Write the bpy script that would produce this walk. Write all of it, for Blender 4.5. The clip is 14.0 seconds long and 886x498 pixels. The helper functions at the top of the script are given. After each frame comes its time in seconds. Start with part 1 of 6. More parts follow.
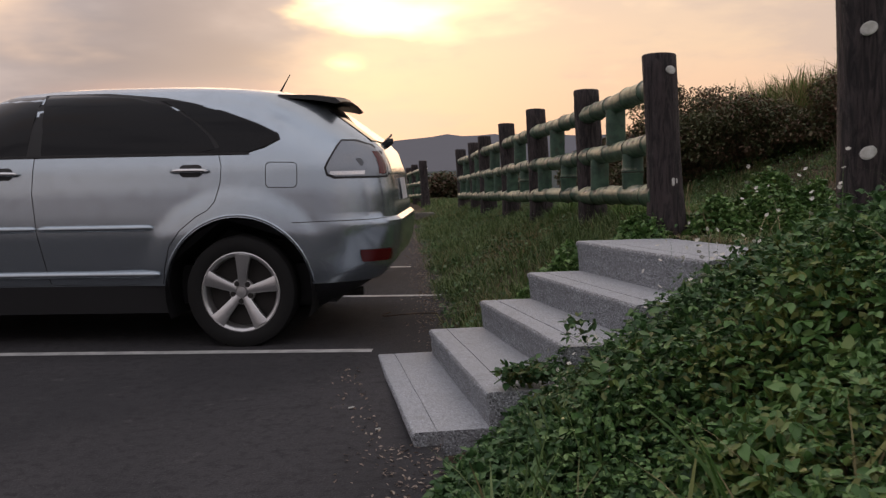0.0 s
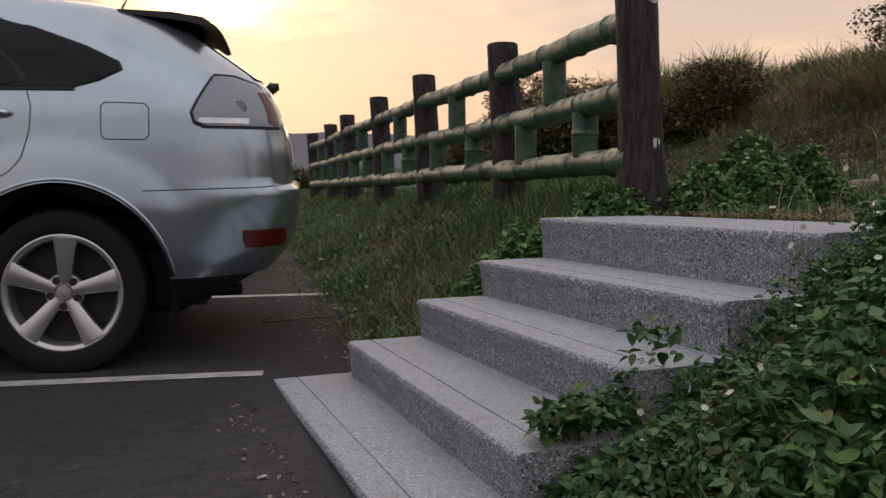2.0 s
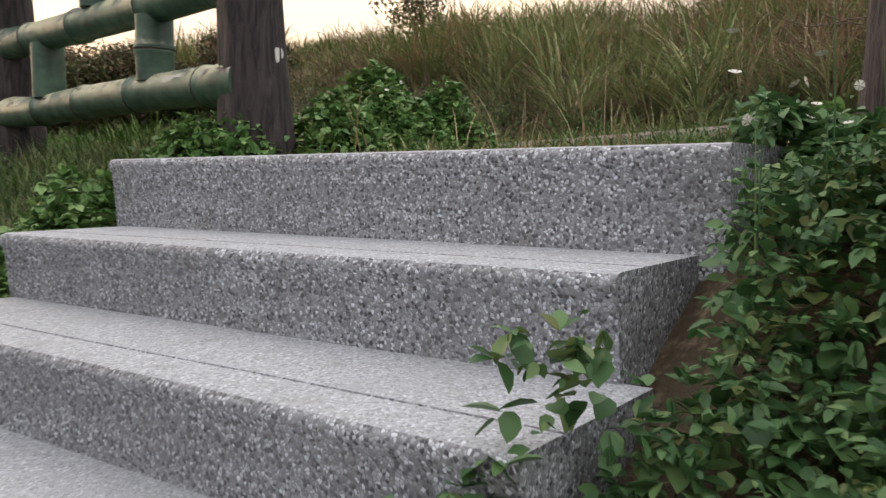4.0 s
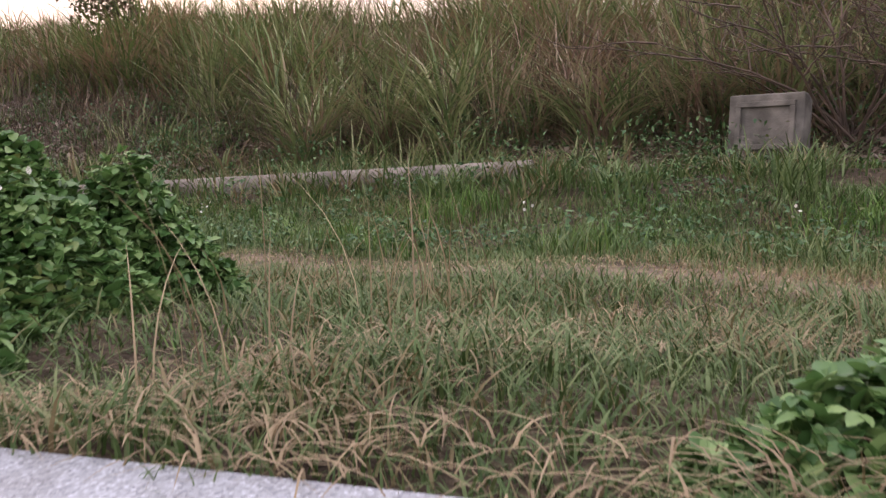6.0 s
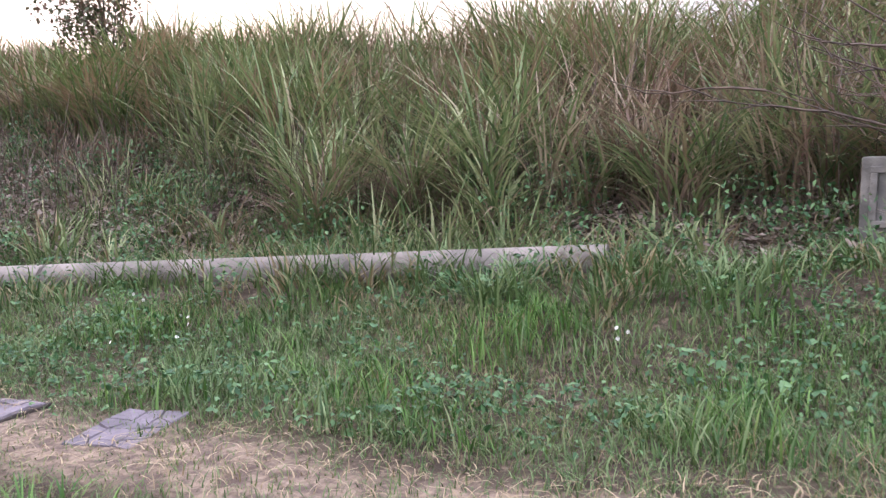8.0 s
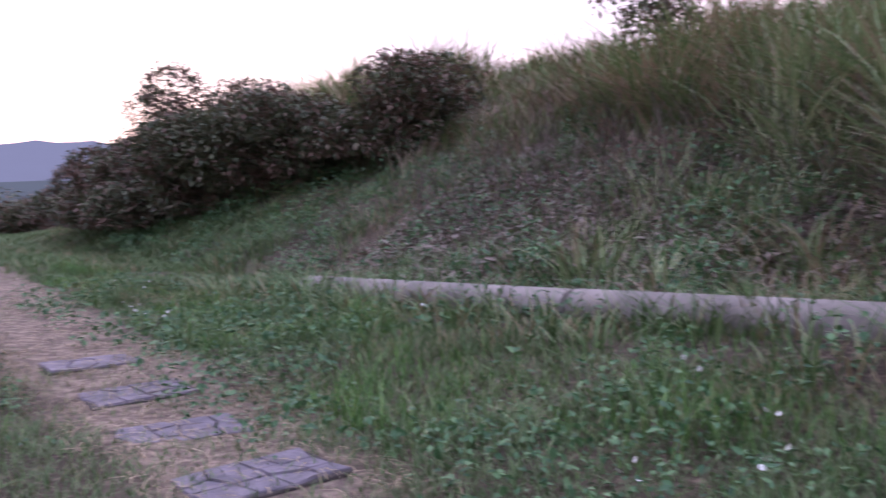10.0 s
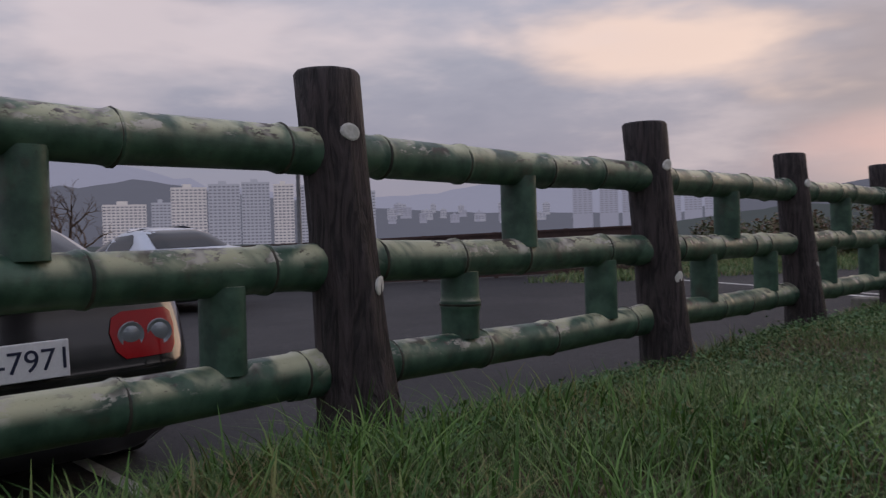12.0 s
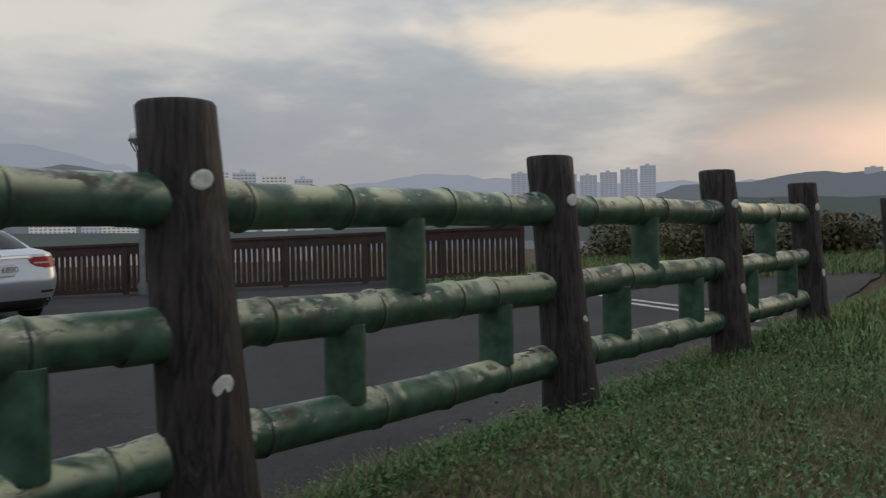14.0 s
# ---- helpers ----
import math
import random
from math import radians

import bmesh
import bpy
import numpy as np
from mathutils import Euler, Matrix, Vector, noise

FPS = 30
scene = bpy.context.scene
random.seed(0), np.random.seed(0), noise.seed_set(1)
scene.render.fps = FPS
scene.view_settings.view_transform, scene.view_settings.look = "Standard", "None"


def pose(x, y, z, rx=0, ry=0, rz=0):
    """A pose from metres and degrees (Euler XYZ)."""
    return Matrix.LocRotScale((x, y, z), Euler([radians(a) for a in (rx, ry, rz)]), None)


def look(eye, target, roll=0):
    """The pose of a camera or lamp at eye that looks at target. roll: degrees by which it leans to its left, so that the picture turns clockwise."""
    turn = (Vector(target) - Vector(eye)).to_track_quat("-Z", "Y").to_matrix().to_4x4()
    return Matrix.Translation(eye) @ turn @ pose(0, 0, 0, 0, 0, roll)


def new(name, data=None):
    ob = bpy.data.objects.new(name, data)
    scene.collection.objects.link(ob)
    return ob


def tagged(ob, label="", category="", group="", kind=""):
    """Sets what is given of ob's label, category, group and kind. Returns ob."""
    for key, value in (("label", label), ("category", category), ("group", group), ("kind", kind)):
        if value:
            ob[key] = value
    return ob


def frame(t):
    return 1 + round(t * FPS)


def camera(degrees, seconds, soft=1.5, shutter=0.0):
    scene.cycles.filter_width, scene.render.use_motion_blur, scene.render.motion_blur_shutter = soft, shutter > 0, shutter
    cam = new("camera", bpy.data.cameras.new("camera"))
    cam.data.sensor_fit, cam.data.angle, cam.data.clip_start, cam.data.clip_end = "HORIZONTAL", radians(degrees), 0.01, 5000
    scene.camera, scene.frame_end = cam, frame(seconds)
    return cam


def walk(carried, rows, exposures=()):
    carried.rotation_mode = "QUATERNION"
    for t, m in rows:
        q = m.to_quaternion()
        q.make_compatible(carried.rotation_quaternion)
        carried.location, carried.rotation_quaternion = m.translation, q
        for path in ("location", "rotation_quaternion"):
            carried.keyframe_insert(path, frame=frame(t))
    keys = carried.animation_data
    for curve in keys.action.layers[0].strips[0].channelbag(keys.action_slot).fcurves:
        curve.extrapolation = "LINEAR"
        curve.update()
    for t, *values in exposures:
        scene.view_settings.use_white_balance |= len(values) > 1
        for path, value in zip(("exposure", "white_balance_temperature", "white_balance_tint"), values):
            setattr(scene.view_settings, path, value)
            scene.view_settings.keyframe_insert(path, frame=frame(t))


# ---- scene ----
cam = camera(54.6, 14.0, soft=1.35, shutter=0.18)
# seconds, place, yaw, pitch, roll
ROWS = [
    (0, -0.895, -5.631, 1.066, -10.10, -3.61, -1.00),
    (0.5, -0.898, -5.165, 1.043, -10.33, -3.44, -1.05),
    (1, -0.963, -4.730, 1.060, -11.68, -3.33, -1.03),
    (1.5, -0.990, -4.351, 0.999, -15.41, -3.58, -0.85),
    (2, -1.045, -3.923, 0.874, -21.44, -3.83, -0.55),
    (2.5, -0.988, -3.493, 0.704, -29.79, -3.93, -0.19),
    (2.7, -0.931, -3.312, 0.661, -33.39, -3.93, -0.21),
    (3.75, -0.600, -2.550, 0.670, -49.73, -4.65, -0.30),
    (4.3, -0.320, -2.120, 0.680, -58.40, -5.05, -0.34),
    (4.8, -0.004, -1.785, 0.697, -66.07, -5.38, -0.38),
    (5, 0.148, -1.714, 0.746, -68.38, -5.44, -0.32),
    (5.5, 0.557, -1.570, 0.894, -71.57, -5.56, -0.59),
    (6, 0.870, -1.486, 1.091, -72.20, -5.54, -0.71),
    (6.5, 1.154, -1.353, 1.268, -72.21, -5.50, -0.97),
    (7, 1.465, -1.148, 1.450, -72.21, -5.47, -1.19),
    (7.2, 1.590, -1.079, 1.524, -72.16, -5.48, -1.34),
    (9.3, 3.615, -0.144, 1.631, -61.79, -6.34, -1.25),
    (9.5, 3.807, 0.030, 1.536, -54.43, -4.87, -1.98),
    (9.8, 3.892, 0.355, 1.497, -43.66, -3.98, -1.84),
    (10.2, 3.967, 0.652, 1.486, -26.38, -2.98, -1.35),
    (10.5, 4.059, 0.979, 1.476, -13.18, -2.41, -0.84),
    (11, 4.167, 1.367, 1.493, 6.76, -2.00, -1.73),
    (11.5, 4.253, 1.910, 1.480, 24.43, -0.98, -1.67),
    (11.8, 4.286, 2.224, 1.442, 32.90, -0.34, -2.20),
    (12, 4.273, 2.456, 1.473, 36.81, -0.29, -1.64),
    (12.5, 4.311, 3.101, 1.575, 41.20, -0.47, -1.08),
    (13, 4.320, 3.757, 1.629, 39.82, -0.57, -1.25),
    (13.5, 4.364, 4.469, 1.681, 36.25, -0.81, -1.24),
    (13.7, 4.423, 4.731, 1.673, 34.93, -0.75, -1.46),
    (14, 4.432, 5.169, 1.699, 32.83, -1.08, -1.18),
]
# seconds, stops, kelvin, tint
EXPOSURES = [(0.0, 0.22, 7000, 19), (2.0, 0.33, 7000, 19), (2.7, 0.82, 7050, 17), (4.8, 1.4, 7300, 12), (5.5, 1.25, 7850, 17), (6.0, 1.55, 6700, 27), (6.5, 2.1, 6300, 20), (7.2, 2.25, 6000, 10),
             (9.5, 2.1, 5650, 58), (9.9, 1.6, 5350, 44), (10.2, 1.05, 5250, 32), (10.5, 0.1, 5000, 26), (10.8, -0.6, 5500, 22), (11.0, -0.8, 5700, 25),
             (11.5, -0.45, 5900, 27), (12.0, 0.15, 6100, 20), (12.5, 0.35, 6300, 12), (13.5, 0.35, 6400, 4), (14.0, 0.32, 6300, 3)]
walk(cam, [(t, Matrix.Translation((x, y, z)) @ pose(0, 0, 0, 0, 0, yaw) @ pose(0, 0, 0, 90 + pitch) @ pose(0, 0, 0, 0, 0, roll))
           for t, x, y, z, yaw, pitch, roll in ROWS], EXPOSURES)

# ---------------------------------------------------------------- sky and sun
SUN_YAW, SUN_ELEV = radians(-3.8), radians(8.4)
SUN_WAY = Vector((-math.sin(SUN_YAW) * math.cos(SUN_ELEV), math.cos(SUN_YAW) * math.cos(SUN_ELEV), math.sin(SUN_ELEV)))


class Nodes:
    """A small writer of node trees."""

    def __init__(self, tree):
        self.tree = tree
        tree.nodes.clear()

    def add(self, kind, values=(), **settings):
        node = self.tree.nodes.new(kind)
        for key, value in settings.items():
            setattr(node, key, value)
        for key, value in dict(values).items():
            if isinstance(value, bpy.types.NodeSocket):
                self.tree.links.new(value, node.inputs[key])
            else:
                node.inputs[key].default_value = value
        return node

    def math(self, op, a, b=0.0, c=0.0, clamp=False):
        return self.add("ShaderNodeMath", {0: a, 1: b, 2: c}, operation=op, use_clamp=clamp).outputs[0]

    def mix(self, fac, a, b, blend="MIX"):
        node = self.add("ShaderNodeMix", {0: fac}, data_type="RGBA", blend_type=blend)
        for n, value in ((6, a), (7, b)):
            if isinstance(value, bpy.types.NodeSocket):
                self.tree.links.new(value, node.inputs[n])
            else:
                node.inputs[n].default_value = (*value, 1) if len(value) == 3 else value
        return node.outputs[2]

    def noise(self, coord, scale, detail=3.0, rough=0.55, distortion=0.0):
        return self.add("ShaderNodeTexNoise", {"Vector": coord, "Scale": scale, "Detail": detail, "Roughness": rough,
                                               "Distortion": distortion}).outputs[0]

    def ramp(self, fac, stops):
        node = self.add("ShaderNodeValToRGB", {0: fac})
        el = node.color_ramp.elements
        while len(el) < len(stops):
            el.new(0.5)
        for e, (p, c) in zip(el, stops):
            e.position, e.color = p, (*c, 1) if len(c) == 3 else c
        return node.outputs[0]

    def span(self, value, a, b, c=0.0, d=1.0):
        return self.add("ShaderNodeMapRange", {0: value, 1: a, 2: b, 3: c, 4: d}, interpolation_type="SMOOTHSTEP").outputs[0]


world = bpy.data.worlds.new("evening_sky")
scene.world = world
world.use_nodes = True
n = Nodes(world.node_tree)
coord = n.add("ShaderNodeTexCoord").outputs["Generated"]
sky = n.add("ShaderNodeTexSky", sky_type="NISHITA", sun_disc=False, sun_elevation=SUN_ELEV, sun_rotation=-SUN_YAW,
            air_density=1.0, dust_density=3.0).outputs[0]
sep = n.add("ShaderNodeSeparateXYZ", {0: coord})
east, north, up = sep.outputs[0], sep.outputs[1], sep.outputs[2]
turn = n.math("ARCTAN2", east, north)          # to the right of the path's heading
rise = n.math("ARCSINE", up)
# flat layers of cloud, stretched along the horizon
flat = n.add("ShaderNodeVectorMath", {0: coord, 1: (1.0, 1.0, 3.4)}, operation="MULTIPLY").outputs[0]
big, small = n.noise(flat, 2.3, 5, 0.55, 0.2), n.noise(flat, 7.5, 6, 0.6, 0.1)
stir = n.math("SUBTRACT", n.math("ADD", n.math("MULTIPLY", big, 0.72), n.math("MULTIPLY", small, 0.28)), 0.5)


fray = n.math("SUBTRACT", n.noise(flat, 4.6, 4, 0.5, 0.15), 0.5)


def oval(right, high, wide, tall, wob):
    """1 in the middle of a patch of sky, 0 outside it; degrees."""
    a = n.math("DIVIDE", n.math("SUBTRACT", turn, radians(right)), radians(wide))
    b = n.math("DIVIDE", n.math("SUBTRACT", rise, radians(high)), radians(tall))
    d = n.math("SQRT", n.math("ADD", n.math("MULTIPLY", a, a), n.math("MULTIPLY", b, b)))
    return n.span(n.math("ADD", d, n.math("MULTIPLY", fray, wob)), 0.1, 1.25, 1.0, 0.0)


grey = n.ramp(rise, [(0.0, (0.30, 0.28, 0.31)), (0.10, (0.285, 0.28, 0.315)), (0.22, (0.35, 0.355, 0.38)), (0.55, (0.58, 0.60, 0.66)), (1.0, (0.62, 0.66, 0.74))])
lit = n.span(stir, -0.02, 0.12)
grey = n.mix(n.math("MULTIPLY", lit, 0.45), grey, (0.66, 0.57, 0.52))
grey = n.mix(n.math("MULTIPLY", n.span(stir, 0.0, -0.12), 0.5), grey, (0.24, 0.25, 0.29))
warm = n.ramp(rise, [(0.0, (0.78, 0.42, 0.30)), (0.06, (0.76, 0.49, 0.34)), (0.16, (0.76, 0.59, 0.42)), (0.28, (0.62, 0.55, 0.47)), (0.5, (0.60, 0.59, 0.60))])
warm = n.mix(n.math("MULTIPLY", n.span(stir, 0.02, -0.12), 0.55), warm, (0.46, 0.40, 0.38))
west = n.math("MULTIPLY", n.span(n.math("ADD", turn, n.math("MULTIPLY", stir, -0.9)), -0.03, 0.10), n.span(turn, 0.9, 1.9, 1.0, 0.0))
clouds = n.mix(west, grey, warm)
clouds = n.mix(n.math("MULTIPLY", oval(-6.0, 11.0, 15.0, 8.5, 2.0), 0.85), clouds, (0.215, 0.21, 0.24))
clouds = n.mix(n.math("MULTIPLY", oval(-1.0, 5.0, 14.0, 2.6, 1.2), 0.7), clouds, (0.74, 0.46, 0.40))
clouds = n.mix(n.math("MULTIPLY", oval(-22.5, 12.2, 11.0, 3.6, 3.0), 0.85), clouds, (0.86, 0.66, 0.50))
clouds = n.mix(n.math("MULTIPLY", oval(-50.0, 13.5, 18.0, 4.2, 3.0), 0.7), clouds, (0.72, 0.62, 0.56))
clouds = n.mix(n.math("MULTIPLY", oval(10.5, 12.8, 11.0, 4.6, 4.0), 0.85), clouds, (1.35, 1.0, 0.60))
clouds = n.mix(n.math("MULTIPLY", oval(3.8, 8.6, 2.8, 1.3, 3.0), 0.95), clouds, (2.3, 1.5, 0.7))
clouds = n.mix(n.math("MULTIPLY", oval(5.0, 12.0, 7.5, 2.6, 3.5), 0.95), clouds, (3.4, 2.4, 1.1))
both = n.mix(0.94, n.mix(1.0, sky, (0.08, 0.08, 0.08), "MULTIPLY"), clouds)
n.add("ShaderNodeOutputWorld", {0: n.add("ShaderNodeBackground", {0: both, 1: 1.0}).outputs[0]})

sun = new("sun", bpy.data.lights.new("sun", "SUN"))
sun.data.energy, sun.data.angle, sun.data.color = 0.35, radians(35), (1.0, 0.72, 0.45)
sun.matrix_world = look(SUN_WAY * 60, (0, 0, 0))

# ---------------------------------------------------------------- materials


def material(name, rough=0.8, metal=0.0, spec=0.5):
    m = bpy.data.materials.new(name)
    m.use_nodes = True
    k = Nodes(m.node_tree)
    k.shader = k.add("ShaderNodeBsdfPrincipled", {"Roughness": rough, "Metallic": metal, "Specular IOR Level": spec})
    k.add("ShaderNodeOutputMaterial", {0: k.shader.outputs[0]})
    k.place = k.add("ShaderNodeTexCoord").outputs["Object"]
    k.world = k.add("ShaderNodeNewGeometry").outputs["Position"]
    k.m = m
    return k


def paint(k, colour):
    if isinstance(colour, bpy.types.NodeSocket):
        k.tree.links.new(colour, k.shader.inputs["Base Color"])
    else:
        k.shader.inputs["Base Color"].default_value = (*colour, 1)
    return k.m


def relief(k, height, distance, strength=1.0):
    bump = k.add("ShaderNodeBump", {"Height": height, "Distance": distance, "Strength": strength})
    k.tree.links.new(bump.outputs[0], k.shader.inputs["Normal"])


def gloss(k, value):
    k.tree.links.new(value, k.shader.inputs["Roughness"])


def mottled(name, a, b, scale, rough=0.8, fine=60.0, bump=0.002, metal=0.0, spec=0.5, stain=0.25):
    """Two colours that mingle at a coarse and a fine scale, with a fine relief."""
    k = material(name, rough, metal, spec)
    coarse, grain = k.noise(k.world, scale, 5), k.noise(k.world, fine, 3)
    c = k.mix(k.span(coarse, 0.35, 0.65), a, b)
    c = k.mix(stain, c, k.ramp(grain, [(0.3, (0.35, 0.35, 0.35)), (0.7, (1.0, 1.0, 1.0))]), "MULTIPLY")
    if bump:
        relief(k, grain, bump)
    return paint(k, c)


def asphalt_material():
    k = material("asphalt", 0.92, spec=0.2)
    grit = k.add("ShaderNodeTexVoronoi", {"Vector": k.world, "Scale": 95.0}).outputs["Distance"]
    patch, wide = k.noise(k.world, 1.3, 5), k.noise(k.world, 0.25, 3)
    c = k.mix(k.span(patch, 0.35, 0.7), (0.032, 0.032, 0.035), (0.048, 0.047, 0.050))
    c = k.mix(k.span(wide, 0.4, 0.65, 0.0, 0.5), c, (0.075, 0.072, 0.075))
    c = k.mix(k.span(k.noise(k.world, 5.0, 6, 0.7), 0.60, 0.72, 0.0, 0.4), c, (0.13, 0.125, 0.12))
    c = k.mix(k.span(k.noise(k.world, 17.0, 4, 0.6), 0.45, 0.7, 0.0, 0.6), c, (0.026, 0.026, 0.028))
    c = k.mix(k.span(k.noise(k.world, 210.0, 2), 0.66, 0.72, 0.0, 0.7), c, (0.16, 0.155, 0.15))
    c = k.mix(0.55, c, k.ramp(grit, [(0.0, (0.55, 0.55, 0.55)), (0.6, (1.25, 1.25, 1.25))]), "MULTIPLY")
    relief(k, grit, 0.004, 0.8)
    gloss(k, k.span(patch, 0.3, 0.7, 0.85, 0.97))
    return paint(k, c)


def pebble_material(name, scale, pale, grout):
    """Washed pebbles in cement: coarse on the risers; fine, worn and, for the skylight on them, painted paler on the
    treads.
    """
    k = material(name, 0.75)
    stones = k.add("ShaderNodeTexVoronoi", {"Vector": k.world, "Scale": scale, "Randomness": 1.0})
    edge = k.add("ShaderNodeTexVoronoi", {"Vector": k.world, "Scale": scale}, feature="DISTANCE_TO_EDGE").outputs[0]
    tone = k.add("ShaderNodeSeparateColor", {0: stones.outputs["Color"]}).outputs[0]
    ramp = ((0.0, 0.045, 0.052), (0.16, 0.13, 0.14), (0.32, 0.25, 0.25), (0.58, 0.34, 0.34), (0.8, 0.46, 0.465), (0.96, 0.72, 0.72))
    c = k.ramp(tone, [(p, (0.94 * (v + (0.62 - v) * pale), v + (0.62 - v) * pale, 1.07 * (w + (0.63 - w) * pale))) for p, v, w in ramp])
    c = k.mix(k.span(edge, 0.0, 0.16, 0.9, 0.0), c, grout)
    c = k.mix(k.span(k.noise(k.world, 2.5, 4), 0.4, 0.7, 0.0, 0.3), c, tuple(v * 0.8 for v in grout))
    c = k.mix(k.span(k.noise(k.world, 9.0, 5), 0.56, 0.74, 0.0, 0.3), c, (0.16, 0.15, 0.13))
    relief(k, edge, 0.003, 0.6 - 0.35 * pale)
    return paint(k, c)


def bark_material():
    k = material("bark_moulded_concrete", 0.7)
    long = k.add("ShaderNodeVectorMath", {0: k.place, 1: (1.0, 1.0, 0.14)}, operation="MULTIPLY").outputs[0]
    groove = k.noise(long, 24.0, 5, 0.62, 1.8)
    spot = k.noise(k.world, 7.0, 5)
    c = k.mix(k.span(groove, 0.38, 0.6), (0.010, 0.008, 0.009), (0.058, 0.043, 0.044))
    c = k.mix(k.span(spot, 0.52, 0.75, 0.0, 0.4), c, (0.095, 0.078, 0.078))
    relief(k, groove, 0.035, 1.0)
    return paint(k, c)


def bamboo_material():
    k = material("weathered_green_bamboo_paint", 0.42)
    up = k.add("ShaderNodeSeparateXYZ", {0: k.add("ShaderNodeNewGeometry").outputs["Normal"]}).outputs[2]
    patch = k.noise(k.world, 4.2, 4, 0.5, 0.4)
    along = k.add("ShaderNodeVectorMath", {0: k.world, 1: (1.0, 0.4, 1.0)}, operation="MULTIPLY").outputs[0]
    flake = k.noise(along, 20.0, 6, 0.68)
    c = k.mix(k.span(k.noise(k.world, 11.0, 5), 0.3, 0.7), (0.020, 0.055, 0.037), (0.060, 0.125, 0.082))
    c = k.mix(k.span(k.noise(k.world, 6.0, 5, 0.65), 0.56, 0.70, 0.0, 0.55), c, (0.055, 0.047, 0.034))
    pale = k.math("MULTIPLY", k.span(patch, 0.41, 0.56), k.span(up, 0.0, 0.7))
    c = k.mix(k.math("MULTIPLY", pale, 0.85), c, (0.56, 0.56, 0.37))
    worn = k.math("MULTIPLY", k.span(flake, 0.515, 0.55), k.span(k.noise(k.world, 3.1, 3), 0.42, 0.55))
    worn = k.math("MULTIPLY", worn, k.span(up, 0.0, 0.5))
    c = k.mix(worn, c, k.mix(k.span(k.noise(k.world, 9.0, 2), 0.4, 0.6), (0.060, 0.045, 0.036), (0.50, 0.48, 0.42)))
    c = k.mix(k.span(k.noise(k.world, 60.0, 3), 0.62, 0.75, 0.0, 0.4), c, (0.02, 0.025, 0.02))
    relief(k, flake, 0.004, 0.5)
    gloss(k, k.span(flake, 0.3, 0.7, 0.35, 0.6))
    return paint(k, c)


def ground_material():
    """Dark soil with thatch, paler where the trodden path runs."""
    k = material("soil_and_thatch", 0.95, spec=0.2)
    at = k.add("ShaderNodeSeparateXYZ", {0: k.world})
    near = k.math("MULTIPLY", k.math("MINIMUM", k.math("MAXIMUM", at.outputs[1], -3.0), 3.3), 0.155)
    further = k.math("MULTIPLY", k.math("MINIMUM", k.math("MAXIMUM", k.math("SUBTRACT", at.outputs[1], 3.3), 0.0), 40.0), 0.02)
    away = k.math("ABSOLUTE", k.math("SUBTRACT", at.outputs[0], k.math("ADD", k.math("ADD", near, further), 4.48)))
    away = k.math("ADD", away, k.math("MULTIPLY", k.math("SUBTRACT", k.noise(k.world, 3.0, 4), 0.5), 0.7))
    away = k.math("SUBTRACT", away, k.span(at.outputs[1], 1.5, 6.0, 0.0, 0.14))
    c = k.mix(k.span(k.noise(k.world, 1.2, 5), 0.35, 0.65), (0.055, 0.040, 0.028), (0.085, 0.068, 0.042))
    c = k.mix(k.span(k.noise(k.world, 22.0, 5, 0.7), 0.48, 0.72), c, (0.22, 0.165, 0.11))
    trod = k.mix(k.span(k.noise(k.world, 14.0, 5, 0.7), 0.4, 0.65), (0.15, 0.110, 0.085), (0.34, 0.26, 0.185))
    c = k.mix(k.span(away, 0.12, 0.42, 1.0, 0.0), c, trod)
    relief(k, k.noise(k.world, 40.0, 5), 0.02)
    return paint(k, c)


def blade_material(name, greens, straw, dry, patch_scale=0.9, rough=0.6):
    """Blades: each has its tone, and dry ones gather in patches."""
    k = material(name, rough, spec=0.35)
    geo = k.add("ShaderNodeNewGeometry").outputs["Random Per Island"]
    c = k.ramp(geo, [(0.0, greens[0]), (0.5, greens[1]), (1.0, greens[2])])
    where = k.math("ADD", k.noise(k.world, patch_scale, 3), k.math("MULTIPLY", geo, 0.5))
    s = k.mix(geo, straw, tuple(v * 0.6 for v in straw))
    c = k.mix(k.span(where, 0.95 - dry, 1.1 - dry), c, s)
    k.tree.links.new(c, k.shader.inputs["Base Color"])
    thin = k.add("ShaderNodeBsdfTranslucent", {0: c}).outputs[0]
    both = k.add("ShaderNodeMixShader", {0: 0.18, 1: k.shader.outputs[0], 2: thin}).outputs[0]
    out = next(o for o in k.tree.nodes if o.bl_idname == "ShaderNodeOutputMaterial")
    k.tree.links.new(both, out.inputs[0])
    return k.m


def plain(name, colour, rough=0.5, metal=0.0, spec=0.5, fine=90.0):
    k = material(name, rough, metal, spec)
    grain = k.noise(k.world, fine, 3)
    return paint(k, k.mix(0.2, colour, k.ramp(grain, [(0.3, (0.6, 0.6, 0.6)), (0.7, (1.1, 1.1, 1.1))]), "MULTIPLY"))


